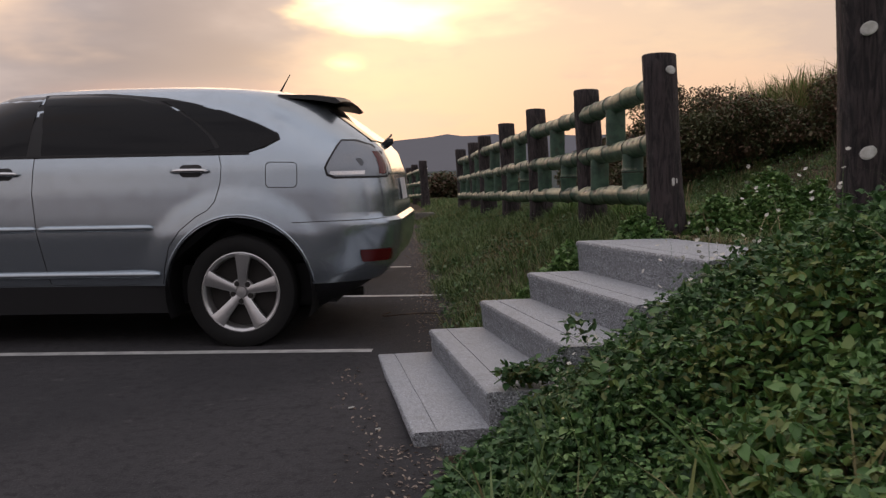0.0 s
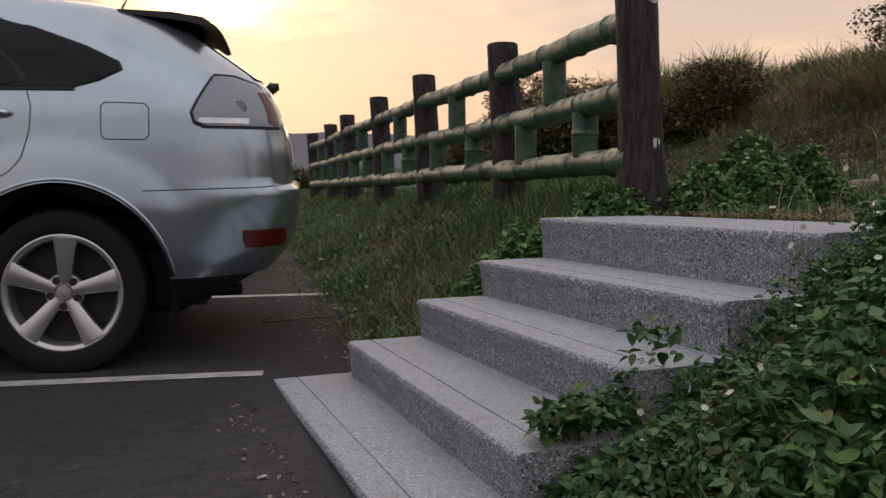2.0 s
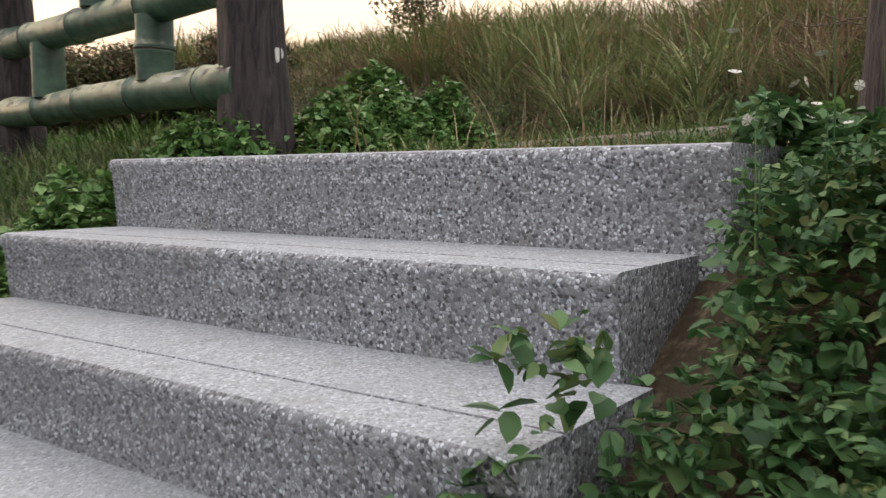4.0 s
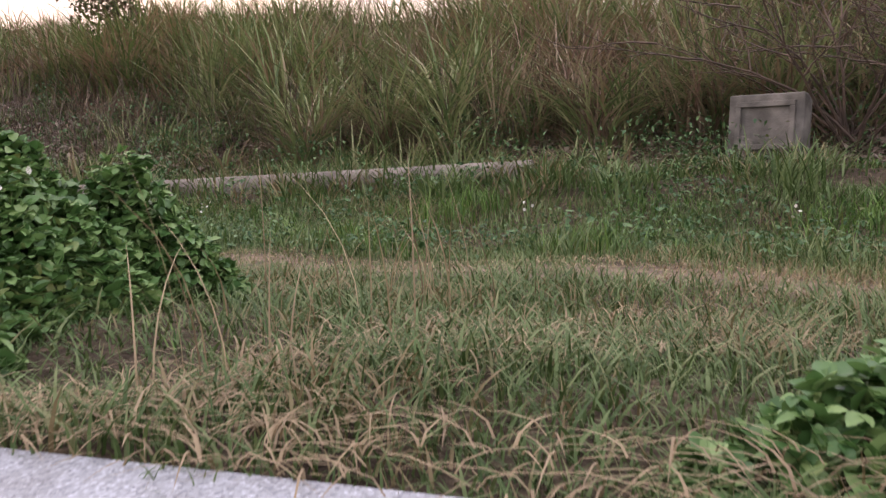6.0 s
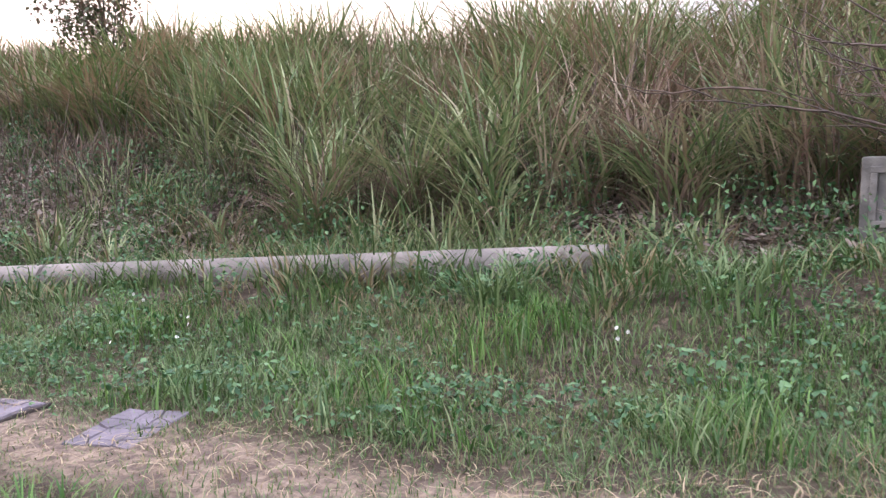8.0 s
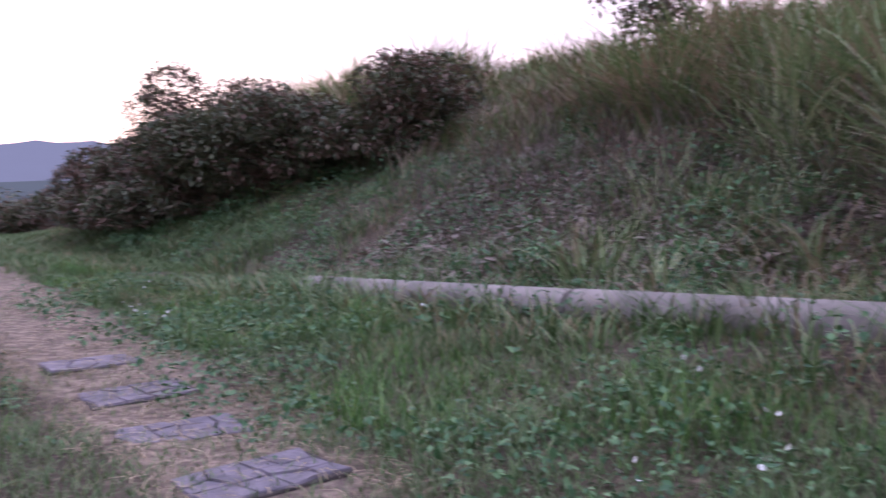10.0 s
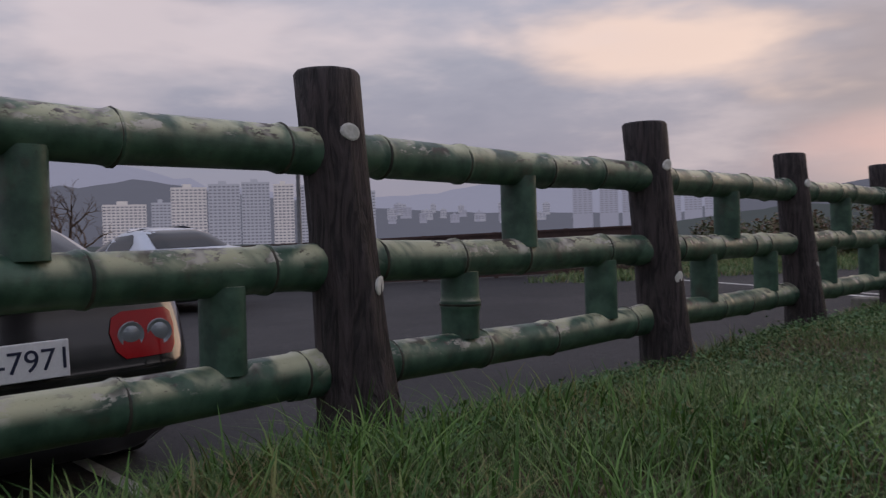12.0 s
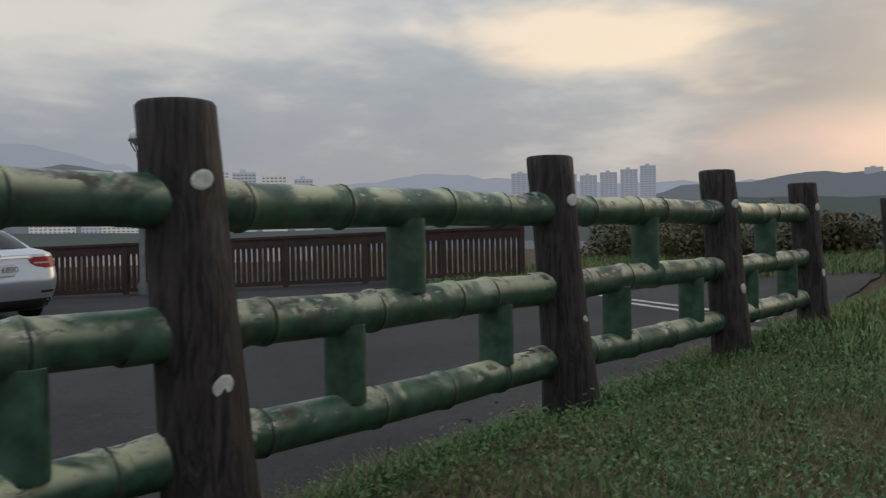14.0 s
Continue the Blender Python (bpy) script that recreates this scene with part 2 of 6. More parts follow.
ASPHALT, PEBBLE, BARK, BAMBOO, SOIL = asphalt_material(), pebble_material("washed_pebble_riser", 150.0, 0.0, (0.20, 0.205, 0.21)), bark_material(), bamboo_material(), ground_material()
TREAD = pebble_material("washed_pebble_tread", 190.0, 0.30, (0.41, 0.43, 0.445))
LINE_WHITE = mottled("road_paint_white", (0.62, 0.62, 0.60), (0.42, 0.42, 0.41), 6.0, 0.7, 70.0, 0.001)
DOT_WHITE = mottled("chalky_white_plug", (0.72, 0.72, 0.68), (0.55, 0.55, 0.5), 30.0, 0.7, 90.0, 0.001)
JOINT_DARK = mottled("dark_cane_joint", (0.028, 0.032, 0.024), (0.07, 0.062, 0.045), 14.0, 0.7, 60.0, 0.003)
PIPE_GREY = mottled("weathered_grey_pipe", (0.31, 0.265, 0.225), (0.19, 0.165, 0.14), 3.0, 0.75, 50.0, 0.002)
CONCRETE = mottled("old_concrete", (0.25, 0.235, 0.205), (0.11, 0.105, 0.09), 5.0, 0.9, 40.0, 0.006)
FENCE_BROWN = mottled("brown_painted_timber", (0.040, 0.018, 0.014), (0.062, 0.030, 0.023), 3.0, 0.6, 40.0, 0.002)
GRASS = blade_material("lawn_blades", ((0.048, 0.093, 0.025), (0.110, 0.180, 0.056), (0.245, 0.315, 0.138)), (0.40, 0.31, 0.16), 0.06)
DRYGRASS = blade_material("dry_lawn_blades", ((0.11, 0.17, 0.045), (0.18, 0.22, 0.075), (0.28, 0.26, 0.11)), (0.46, 0.35, 0.20), 0.28)
REED_GREEN = blade_material("green_reed_blades", ((0.095, 0.155, 0.055), (0.235, 0.295, 0.120), (0.46, 0.47, 0.25)), (0.46, 0.34, 0.20), 0.08, 1.4)
REED_TAN = blade_material("tan_reed_blades", ((0.20, 0.145, 0.092), (0.37, 0.28, 0.185), (0.56, 0.47, 0.33)), (0.40, 0.26, 0.19), 0.12, 1.4)
FRESH = blade_material("fresh_leaves", ((0.052, 0.132, 0.038), (0.125, 0.255, 0.075), (0.29, 0.44, 0.165)), (0.25, 0.3, 0.08), 0.0, 0.9, 0.40)
REED = blade_material("reed_blades", ((0.08, 0.14, 0.038), (0.20, 0.26, 0.085), (0.38, 0.38, 0.18)), (0.46, 0.32, 0.19), 0.22, 1.4)
IVY = blade_material("creeper_leaves", ((0.034, 0.092, 0.032), (0.072, 0.162, 0.058), (0.165, 0.285, 0.110)), (0.2, 0.22, 0.06), 0.0, 0.9, 0.45)
SHRUB = blade_material("shrub_leaves", ((0.055, 0.072, 0.034), (0.115, 0.125, 0.058), (0.20, 0.185, 0.10)), (0.24, 0.15, 0.10), 0.22)
DEAD = blade_material("dead_reed_bases", ((0.23, 0.16, 0.125), (0.33, 0.235, 0.185), (0.45, 0.34, 0.25)), (0.34, 0.25, 0.17), 0.1)
LUSH = blade_material("lush_blades", ((0.035, 0.095, 0.016), (0.085, 0.185, 0.035), (0.20, 0.33, 0.085)), (0.3, 0.3, 0.1), 0.0)
STRAW = blade_material("pale_straw", ((0.30, 0.22, 0.13), (0.42, 0.32, 0.19), (0.56, 0.45, 0.28)), (0.4, 0.3, 0.18), 0.1)
LITTER = blade_material("leaf_litter", ((0.15, 0.11, 0.085), (0.30, 0.235, 0.19), (0.50, 0.42, 0.34)), (0.25, 0.2, 0.12), 0.1)
TWIG = mottled("bare_twigs", (0.15, 0.105, 0.075), (0.075, 0.055, 0.042), 8.0, 0.9)

# ---------------------------------------------------------------- mesh helpers


def part(name, bm, mat, parent=None, label=""):
    """One mesh object out of a bmesh, under a thing or a part."""
    me = bpy.data.meshes.new(name)
    bm.to_mesh(me)
    bm.free()
    me.materials.append(mat)
    ob = new(name, me)
    if parent:
        ob.parent = parent
    if label:
        ob["label"] = label
    return ob


def smooth(ob, angle=None):
    ob.data.polygons.foreach_set("use_smooth", [True] * len(ob.data.polygons))
    if angle:
        ob.data.set_sharp_from_angle(angle=radians(angle))
    return ob


def thing(name, label, category, at=(0, 0, 0), group="", kind=""):
    ob = new(name)
    ob.location = at
    return tagged(ob, label, category, group, kind)


def box(bm, x0, y0, z0, x1, y1, z1, bevel=0.0):
    made = bmesh.ops.create_cube(bm, size=1.0, matrix=Matrix.Translation(((x0 + x1) / 2, (y0 + y1) / 2, (z0 + z1) / 2))
                                 @ Matrix.Diagonal((x1 - x0, y1 - y0, z1 - z0, 1)))
    if bevel:
        edges = list({e for v in made["verts"] for e in v.link_edges})
        bmesh.ops.bevel(bm, geom=edges, offset=bevel, segments=2, affect="EDGES", profile=0.5)
    return bm


def tube(bm, rings, sides=14, caps=True, wobble=None):
    """A skin over rings of (centre, axis, radius)."""
    loops = []
    for i, (c, axis, r) in enumerate(rings):
        q = Vector(axis).to_track_quat("Z", "Y")
        loop = []
        for k in range(sides):
            a = 2 * math.pi * k / sides
            rr = r * (1 + (wobble(i, a) if wobble else 0))
            loop.append(bm.verts.new(Vector(c) + q @ Vector((math.cos(a) * rr, math.sin(a) * rr, 0))))
        loops.append(loop)
    for a, b in zip(loops, loops[1:]):
        for k in range(sides):
            bm.faces.new((a[k], a[(k + 1) % sides], b[(k + 1) % sides], b[k]))
    if caps:
        bm.faces.new(loops[0][::-1])
        bm.faces.new(loops[-1])
    return bm


def raw_mesh(name, verts, faces, mat):
    """A large mesh from arrays; faces are all triangles."""
    me = bpy.data.meshes.new(name)
    me.vertices.add(len(verts))
    me.vertices.foreach_set("co", np.ascontiguousarray(verts, np.float32).ravel())
    count = len(faces)
    me.loops.add(count * 3)
    me.loops.foreach_set("vertex_index", np.ascontiguousarray(faces, np.int32).ravel())
    me.polygons.add(count)
    me.polygons.foreach_set("loop_start", np.arange(0, count * 3, 3, dtype=np.int32))
    me.update(calc_edges=True)
    me.materials.append(mat)
    return new(name, me)


# ---------------------------------------------------------------- lie of the land


def sstep(a, b, v):
    u = np.clip((v - a) / (b - a), 0, 1)
    return u * u * (3 - 2 * u)


def lot_z(x, y):
    return 0.031 * (np.clip(y, -30, 40) - 0.08) + 0.0075 * (np.clip(x, -25, 10) + 0.31)


def bank_foot(y):
    return np.where(y < 0, -0.36 + 0.56 * sstep(-0.4, 0.0, y), 0.2 + 0.125 * np.minimum(y, 18))


def fence_x(y):
    return 1.70 + 0.097 * y


def ripple(x, y):
    return (0.025 * np.sin(x * 2.1 + 1.3 * np.sin(y * 1.7)) + 0.02 * np.sin(y * 2.9 + x * 1.1)) * 0.7


def land_z(x, y):
    x, y = np.asarray(x, float), np.asarray(y, float)
    foot, top = bank_foot(y), fence_x(y) + 0.30
    crest = 0.83 - 0.07 * sstep(0.3, -0.3, y) * sstep(-2.6, -2.1, y)
    hollow = 0.63 + 0.015 * np.clip(y - 2, 0, 15)
    flat = crest + (hollow - crest) * sstep(0.3, 2.3, x - fence_x(y) - 0.3 * sstep(-1, 2, y))
    flat = flat + (0.945 - 0.039 * np.clip(y, -3, 8) - hollow) * sstep(5.6, 7.2, x)
    rise = sstep(18, 30, y)
    steep = 0.31 + 0.195 * sstep(1.0, 10.0, y)
    hill = steep * np.clip(x - 7.7, 0, 5.5) * (1 - rise)
    hill = hill - 0.2 * np.clip(x - 13.2, 0, 20) * (1 - rise)
    far = -0.25 * np.clip(y - 32, 0, 60) - 0.15 * np.clip(-12 - x, 0, 60) - 0.15 * np.clip(np.abs(x) - 40, 0, 100)
    upper = flat + hill + ripple(x, y)
    low = lot_z(x, y) - 0.05
    u = np.clip((x - foot) / np.maximum(top - foot, 0.3), 0, 1)
    u = np.where(y > -0.1, 0.8 * u + 0.2 * sstep(0, 1, u), sstep(0, 1, u))
    z = low + (upper - low) * u
    landing = sstep(2.7, 1.95, x) * sstep(0.5, -0.05, y) * sstep(-2.4, -1.9, y) * sstep(0.9, 1.2, x)
    z = z + (np.minimum(z, 0.70 + 0.03 * np.sin(3 * x + 5 * y)) - z) * landing
    return z + far * sstep(20, 40, np.hypot(x, y))


def lines(*runs):
    return np.unique(np.concatenate([np.linspace(a, b, c) for a, b, c in runs]).round(4))


gx = lines((-4000, -200, 8), (-200, -16, 12), (-16, -1.5, 16), (-1.5, 3.5, 40), (3.5, 14, 36), (14, 60, 18), (60, 400, 8), (400, 4000, 6))
gy = lines((-4000, -200, 6), (-200, -12, 10), (-12, 16, 90), (16, 40, 26), (40, 200, 14), (200, 4500, 8))
GX, GY = np.meshgrid(gx, gy, indexing="ij")
nv = np.stack([GX, GY, land_z(GX, GY)], -1).reshape(-1, 3)
# a clearing under the stairs
under = (nv[:, 0] > -0.5) & (nv[:, 0] < 1.68) & (nv[:, 1] > -1.86) & (nv[:, 1] < -0.02)
nv[under, 2] = np.minimum(nv[under, 2], np.clip((nv[under, 0] - 0.2) * 0.5, -0.1, 0.6) - 0.06)
ids = np.arange(len(nv)).reshape(len(gx), len(gy))
a, b, c, d = ids[:-1, :-1].ravel(), ids[1:, :-1].ravel(), ids[1:, 1:].ravel(), ids[:-1, 1:].ravel()
ground = tagged(raw_mesh("ground", nv, np.concatenate([np.stack([a, b, c], -1), np.stack([a, c, d], -1)]), SOIL),
                "bare brown soil with thatch under the grass", "ground", kind="structure")
smooth(ground)

# ---------------------------------------------------------------- parking lot
ly = lines((-14, 24, 80))
bm = bmesh.new()
rows_made = []
for y in ly:
    xs = np.linspace(-14.5, float(bank_foot(np.array(y))) + 0.12 + 0.05 * math.sin(y * 7.3) * math.sin(y * 2.9), 12)
    rows_made.append([bm.verts.new((x, y, float(lot_z(x, y)))) for x in xs])
for r, s in zip(rows_made, rows_made[1:]):
    for i in range(11):
        bm.faces.new((r[i], r[i + 1], s[i + 1], s[i]))
edge_up = bmesh.ops.extrude_face_region(bm, geom=list(bm.faces))
bmesh.ops.translate(bm, vec=(0, 0, -0.12), verts=[v for v in edge_up["geom"] if isinstance(v, bmesh.types.BMVert)])
bmesh.ops.recalc_face_normals(bm, faces=bm.faces)
tagged(part("road", bm, ASPHALT), "dark grey worn asphalt of the parking lot", "parking lot", kind="structure")

BAY = Vector((-0.977, 0.213, 0))
for px, py, length in ((-0.36, 0.216, 5.2), (0.55, 2.60, 5.6), (0.60, 5.10, 5.4)):
    bm = bmesh.new()
    side = Vector((0.213, 0.977, 0)) * 0.05
    last = None
    for i in range(9):
        p = Vector((px, py, 0)) + BAY * length * i / 8
        pair = []
        for q in (p - side, p + side):
            pair.append(bm.verts.new((q.x, q.y, float(lot_z(q.x, q.y)) + 0.004)))
        if last:
            bm.faces.new((last[0], pair[0], pair[1], last[1]))
        last = pair
    tagged(part("parking_line", bm, LINE_WHITE), "worn white painted parking bay line on asphalt", "road marking", "parking lines", "structure")
for (x0, y0), (x1, y1) in (((2.0, 16.6), (-2.6, 19.8)), ((1.95, 16.2), (-0.4, 17.9))):
    bm = bmesh.new()
    d = (Vector((x1, y1, 0)) - Vector((x0, y0, 0))).normalized()
    s = Vector((-d.y, d.x, 0)) * 0.06
    quad = [bm.verts.new((p.x, p.y, float(lot_z(p.x, p.y)) + 0.005)) for p in (Vector((x0, y0, 0)) - s, Vector((x1, y1, 0)) - s,
                                                                             Vector((x1, y1, 0)) + s, Vector((x0, y0, 0)) + s)]
    bm.faces.new(quad)
    tagged(part("parking_line", bm, LINE_WHITE), "worn white painted edge line on asphalt", "road marking", "parking lines", "structure")

# ---------------------------------------------------------------- stairs
stairs = thing("stairs", "grey washed-pebble concrete steps up the grassy bank", "stairs", kind="structure")
ENDS = ((-1.89, -0.024), (-1.85, 0.0), (-1.80, 0.015), (-1.86, 0.0))
NOSE = ((0.0, 0.169), (0.346, 0.352), (0.685, 0.528), (1.046, 0.733))


def step_profile(x, z, back, foot):
    """Side view of a step, with a round nosing, a leaning riser and a groove in the tread."""
    r = 0.022
    pts = [(back, foot), (x + 0.028, foot), (x + 0.012, z - 2.2 * r)]
    pts += [(x + r - r * math.cos(a) * 1.0, z - r + r * math.sin(a)) for a in (0, radians(30), radians(60), radians(90))]
    g = x + 0.115
    pts += [(g, z), (g + 0.002, z - 0.004), (g + 0.007, z - 0.004), (g + 0.009, z), (back, z)]
    return pts


def prism(bm, pts, y0, y1, skew=0.0):
    segs = 6
    loops = []
    for k in range(segs + 1):
        y = y0 + (y1 - y0) * k / segs
        loops.append([bm.verts.new((px + skew * (y0 - y) + 0.002 * math.sin(7 * y + 9 * px), y, pz)) for px, pz in pts])
    for a, b in zip(loops, loops[1:]):
        for i in range(len(pts)):
            j = (i + 1) % len(pts)
            bm.faces.new((a[i], b[i], b[j], a[j]))
    bm.faces.new(loops[0])
    bm.faces.new(loops[-1][::-1])
    bmesh.ops.recalc_face_normals(bm, faces=bm.faces)
    return bm


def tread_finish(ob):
    """Gives the upward faces of a step their finer finish, with skylight painted in as a paler tone."""
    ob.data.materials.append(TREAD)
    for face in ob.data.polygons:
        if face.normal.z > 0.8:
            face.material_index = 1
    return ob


for i, (x, z) in enumerate(NOSE):
    back = NOSE[i + 1][0] + 0.06 if i < 3 else 1.73
    foot = (NOSE[i - 1][1] if i else 0.0) - 0.05
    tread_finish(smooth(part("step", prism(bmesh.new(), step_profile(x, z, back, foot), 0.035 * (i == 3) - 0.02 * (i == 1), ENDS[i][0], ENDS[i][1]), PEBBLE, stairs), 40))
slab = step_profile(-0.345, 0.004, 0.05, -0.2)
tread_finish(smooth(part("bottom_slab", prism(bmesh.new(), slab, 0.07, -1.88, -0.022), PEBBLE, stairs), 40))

# ---------------------------------------------------------------- bamboo-look fence
RAILS = (1.81, 1.41, 1.035)
rng = random.Random(5)


def fence_post(parent, x, y, z0, z1, dots=()):
    bm = bmesh.new()
    lean = Vector((-0.052, -0.025, 0))
    rings = []
    n_rings = 16
    for i in range(n_rings + 1):
        u = i / n_rings
        z = z0 + (z1 - z0) * u
        r = 0.119 + 0.038 * (1 - u) ** 3
        rings.append((Vector((x, y, z)) - lean * (1 - u) * 1.7, (0, 0, 1), r))
    last = rings[-1]
    rings.append((last[0] + Vector((0, 0, 0.012)), (0, 0, 1), last[2] * 0.93))
    rings.append((last[0] + Vector((0, 0, 0.016)), (0, 0, 1), last[2] * 0.7))
    ph = rng.random() * 6
    ridge = [rng.uniform(-0.05, 0.045) for _ in range(36)]

    def wobble(i, a):
        k = int(a / (2 * math.pi) * 36 + 0.5)
        return ridge[(k + (i // 5)) % 36] * (0.9 if i < 15 else 0.5) + 0.03 * math.sin(2 * a + ph + 0.2 * i)

    ob = smooth(part("post", tube(bm, rings, 36, True, wobble), BARK, parent), 50)
    for ax, ay, z in dots:
        d = Vector((ax, ay, 0)).normalized()
        c = Vector((x, y, z)) + lean * ((z - z0) / (z1 - z0) - 1.0) * 1.7
        bm = bmesh.new()
        wob = rng.random() * 9
        tube(bm, [(c + d * 0.095, d, 0.033), (c + d * 0.127, d, 0.033), (c + d * 0.130, d, 0.026)], 14, True,
             lambda i, a: 0.12 * math.sin(2 * a + wob))
        part("plug", bm, DOT_WHITE, ob, "chalky white round plug")
    return ob


def bamboo(parent, name, p, q, r, joints, wide=0.0):
    """A straight cane from p to q with swollen joints at the given shares of its length."""
    p, q = Vector(p), Vector(q)
    axis, length = (q - p).normalized(), (q - p).length
    stops = {0.0: r, 1.0: r}
    for j in joints:
        for off, k in ((-0.035, 1.0), (-0.016, 1.04), (-0.007, 1.09), (0.0, 1.04), (0.007, 1.10), (0.016, 1.04), (0.035, 1.0)):
            stops[j + off / length] = r * k
    wob = rng.random() * 9
    steps = sorted(u for u in stops if -0.001 <= u <= 1.001)
    rings = [(p + axis * length * u + Vector((0, 0, 0.006 * math.sin(wob + 9 * u))), axis, stops[u]) for u in steps]
    bm = tube(bmesh.new(), rings, 18, True, lambda i, a: wide * math.cos(a) ** 2 + 0.025 * math.sin(a + wob + i * 0.37) + 0.012 * math.sin(3 * a + wob * 2))
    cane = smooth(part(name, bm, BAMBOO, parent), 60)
    for j in joints:
        c = p + axis * length * j + Vector((0, 0, 0.006 * math.sin(wob + 9 * j)))
        bm = tube(bmesh.new(), [(c + axis * d, axis, r * k) for d, k in ((-0.007, 1.0), (-0.004, 1.085), (0.003, 1.10), (0.007, 1.0))], 18, False,
                  lambda i, a: wide * math.cos(a) ** 2 + 0.03 * math.sin(2 * a + wob) + 0.02 * math.sin(5 * a + wob))
        smooth(part("joint_band", bm, JOINT_DARK, cane, "dark ridge round a cane joint"), 60)
    return cane


def fence_run(posts, label):
    fence = thing("bamboo_fence", label, "fence", group="bamboo fences")
    for x, y, z0, z1, dots in posts:
        fence_post(fence, x, y, z0, z1, dots)
    for i, (x, y, z0, z1, dots) in enumerate(posts):
        ahead, behind = posts[min(i + 1, len(posts) - 1)], posts[max(i - 1, 0)]
        way = Vector((ahead[0] - behind[0], ahead[1] - behind[1], 0))
        for z in RAILS if way.length > 0.1 else ():
            way.normalize()
            c, wob = Vector((x, y, z)), rng.random() * 6
            spots = [(d, r) for d, r in ((-0.22, 0.076), (-0.18, 0.080), (-0.12, 0.084), (0.0, 0.085), (0.12, 0.084), (0.18, 0.080), (0.22, 0.076))
                     if (d <= 0 or i < len(posts) - 1) and (d >= 0 or i > 0)]
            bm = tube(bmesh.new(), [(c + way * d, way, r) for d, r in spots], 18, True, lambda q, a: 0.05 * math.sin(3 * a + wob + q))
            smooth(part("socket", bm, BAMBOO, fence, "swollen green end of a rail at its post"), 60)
    for (x0, y0, *_), (x1, y1, *_) in zip(posts, posts[1:]):
        a, b = Vector((x0, y0, 0)), Vector((x1, y1, 0))
        run = (b - a).length
        for z in RAILS:
            start = rng.uniform(0.08, 0.16)
            joints = [start + k * rng.uniform(0.19, 0.26) for k in range(4)]
            za, zb = z + rng.uniform(-0.01, 0.01), z + rng.uniform(-0.01, 0.01)
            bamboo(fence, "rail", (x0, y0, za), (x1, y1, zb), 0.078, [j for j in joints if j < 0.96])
        for u, lo, hi in ((0.50, 1, 0), (0.30, 2, 1), (0.78, 2, 1)):
            u += rng.uniform(-0.02, 0.02)
            m = a.lerp(b, u)
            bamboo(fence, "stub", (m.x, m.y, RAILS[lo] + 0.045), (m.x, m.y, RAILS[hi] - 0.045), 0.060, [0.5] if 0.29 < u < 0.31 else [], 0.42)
    return fence


PATHSIDE = ((1.0, -0.25, 1.86), (1.0, -0.2, 1.27))
MAIN = [(1.72, 0.17, 0.64, 2.02, ((0.25, -1, 1.91), (0.05, -1, 1.13))), (1.99, 2.45, 0.72, 2.05, PATHSIDE), (2.126, 4.665, 0.70, 2.085, ((1, -0.3, 1.87), (1, 0.35, 1.335))),
        (2.335, 6.935, 0.70, 2.10, ((1, -0.25, 1.87), (1, -0.2, 1.26))), (2.51, 9.17, 0.68, 2.065, ((1, -0.25, 1.85), (1, -0.2, 1.235))),
        (2.78, 11.30, 0.70, 2.085, PATHSIDE), (2.95, 13.50, 0.72, 2.07, PATHSIDE)]
fence_run(MAIN, "bamboo-look concrete fence with dark bark posts and green rails")
fence_run([(3.06, 19.8, 0.65, 2.08, PATHSIDE), (3.28, 23.0, 0.65, 2.08, PATHSIDE), (3.52, 26.2, 0.65, 2.08, PATHSIDE)],
          "bamboo-look concrete fence beyond the gap, dark posts and green rails")
fence_run([(1.66, -2.12, 0.60, 2.10, ((-0.55, -1, 1.76), (-0.7, -1, 1.22)))],
          "dark bark-moulded concrete end post on the near side of the steps")

# ---------------------------------------------------------------- pipe and block in the grass
pipe = thing("drain_pipe", "long weathered grey drain pipe lying in the grass", "pipe")
for (y0, z0), (y1, z1), x in (((-0.15, 1.015), (1.16, 0.96), 7.27), ((1.17, 0.96), (3.9, 0.85), 7.25), ((3.91, 0.85), (7.1, 0.735), 7.22)):
    axis = Vector((0, y1 - y0, z1 - z0)).normalized()
    rings = [(Vector((x, y0, z0)).lerp(Vector((x, y1, z1)), k / 8), axis, 0.112) for k in range(9)]
    bm = tube(bmesh.new(), rings[:1] + rings, 24, False)
    tube(bm, [(rings[0][0], axis, 0.112), (rings[0][0] - axis * 0.001, axis, 0.098), (rings[0][0] + axis * 0.3, axis, 0.098)], 24, True)
    smooth(part("pipe_length", bm, PIPE_GREY, pipe), 50)

# ---------------------------------------------------------------- plants
PR = np.random.default_rng(11)


def path_x(y):
    return 4.48 + 0.155 * np.clip(y, -3, 3.3) + 0.02 * np.clip(y - 3.3, 0, 40)


def scatter(count, x0, x1, y0, y1, keep=None):
    x, y = PR.uniform(x0, x1, count), PR.uniform(y0, y1, count)
    if keep is not None:
        ok = keep(x, y)
        x, y = x[ok], y[ok]
    return x, y


def soft_noise(x, y, scale, seed=0):
    """A cheap smooth field between about 0 and 1."""
    s = seed * 1.7
    return 0.5 + 0.25 * (np.sin(x * scale + 1.9 * np.sin(y * scale * 0.7 + s)) + np.sin(y * scale * 1.3 + 1.3 * np.sin(x * scale * 0.9 + 2 * s)))


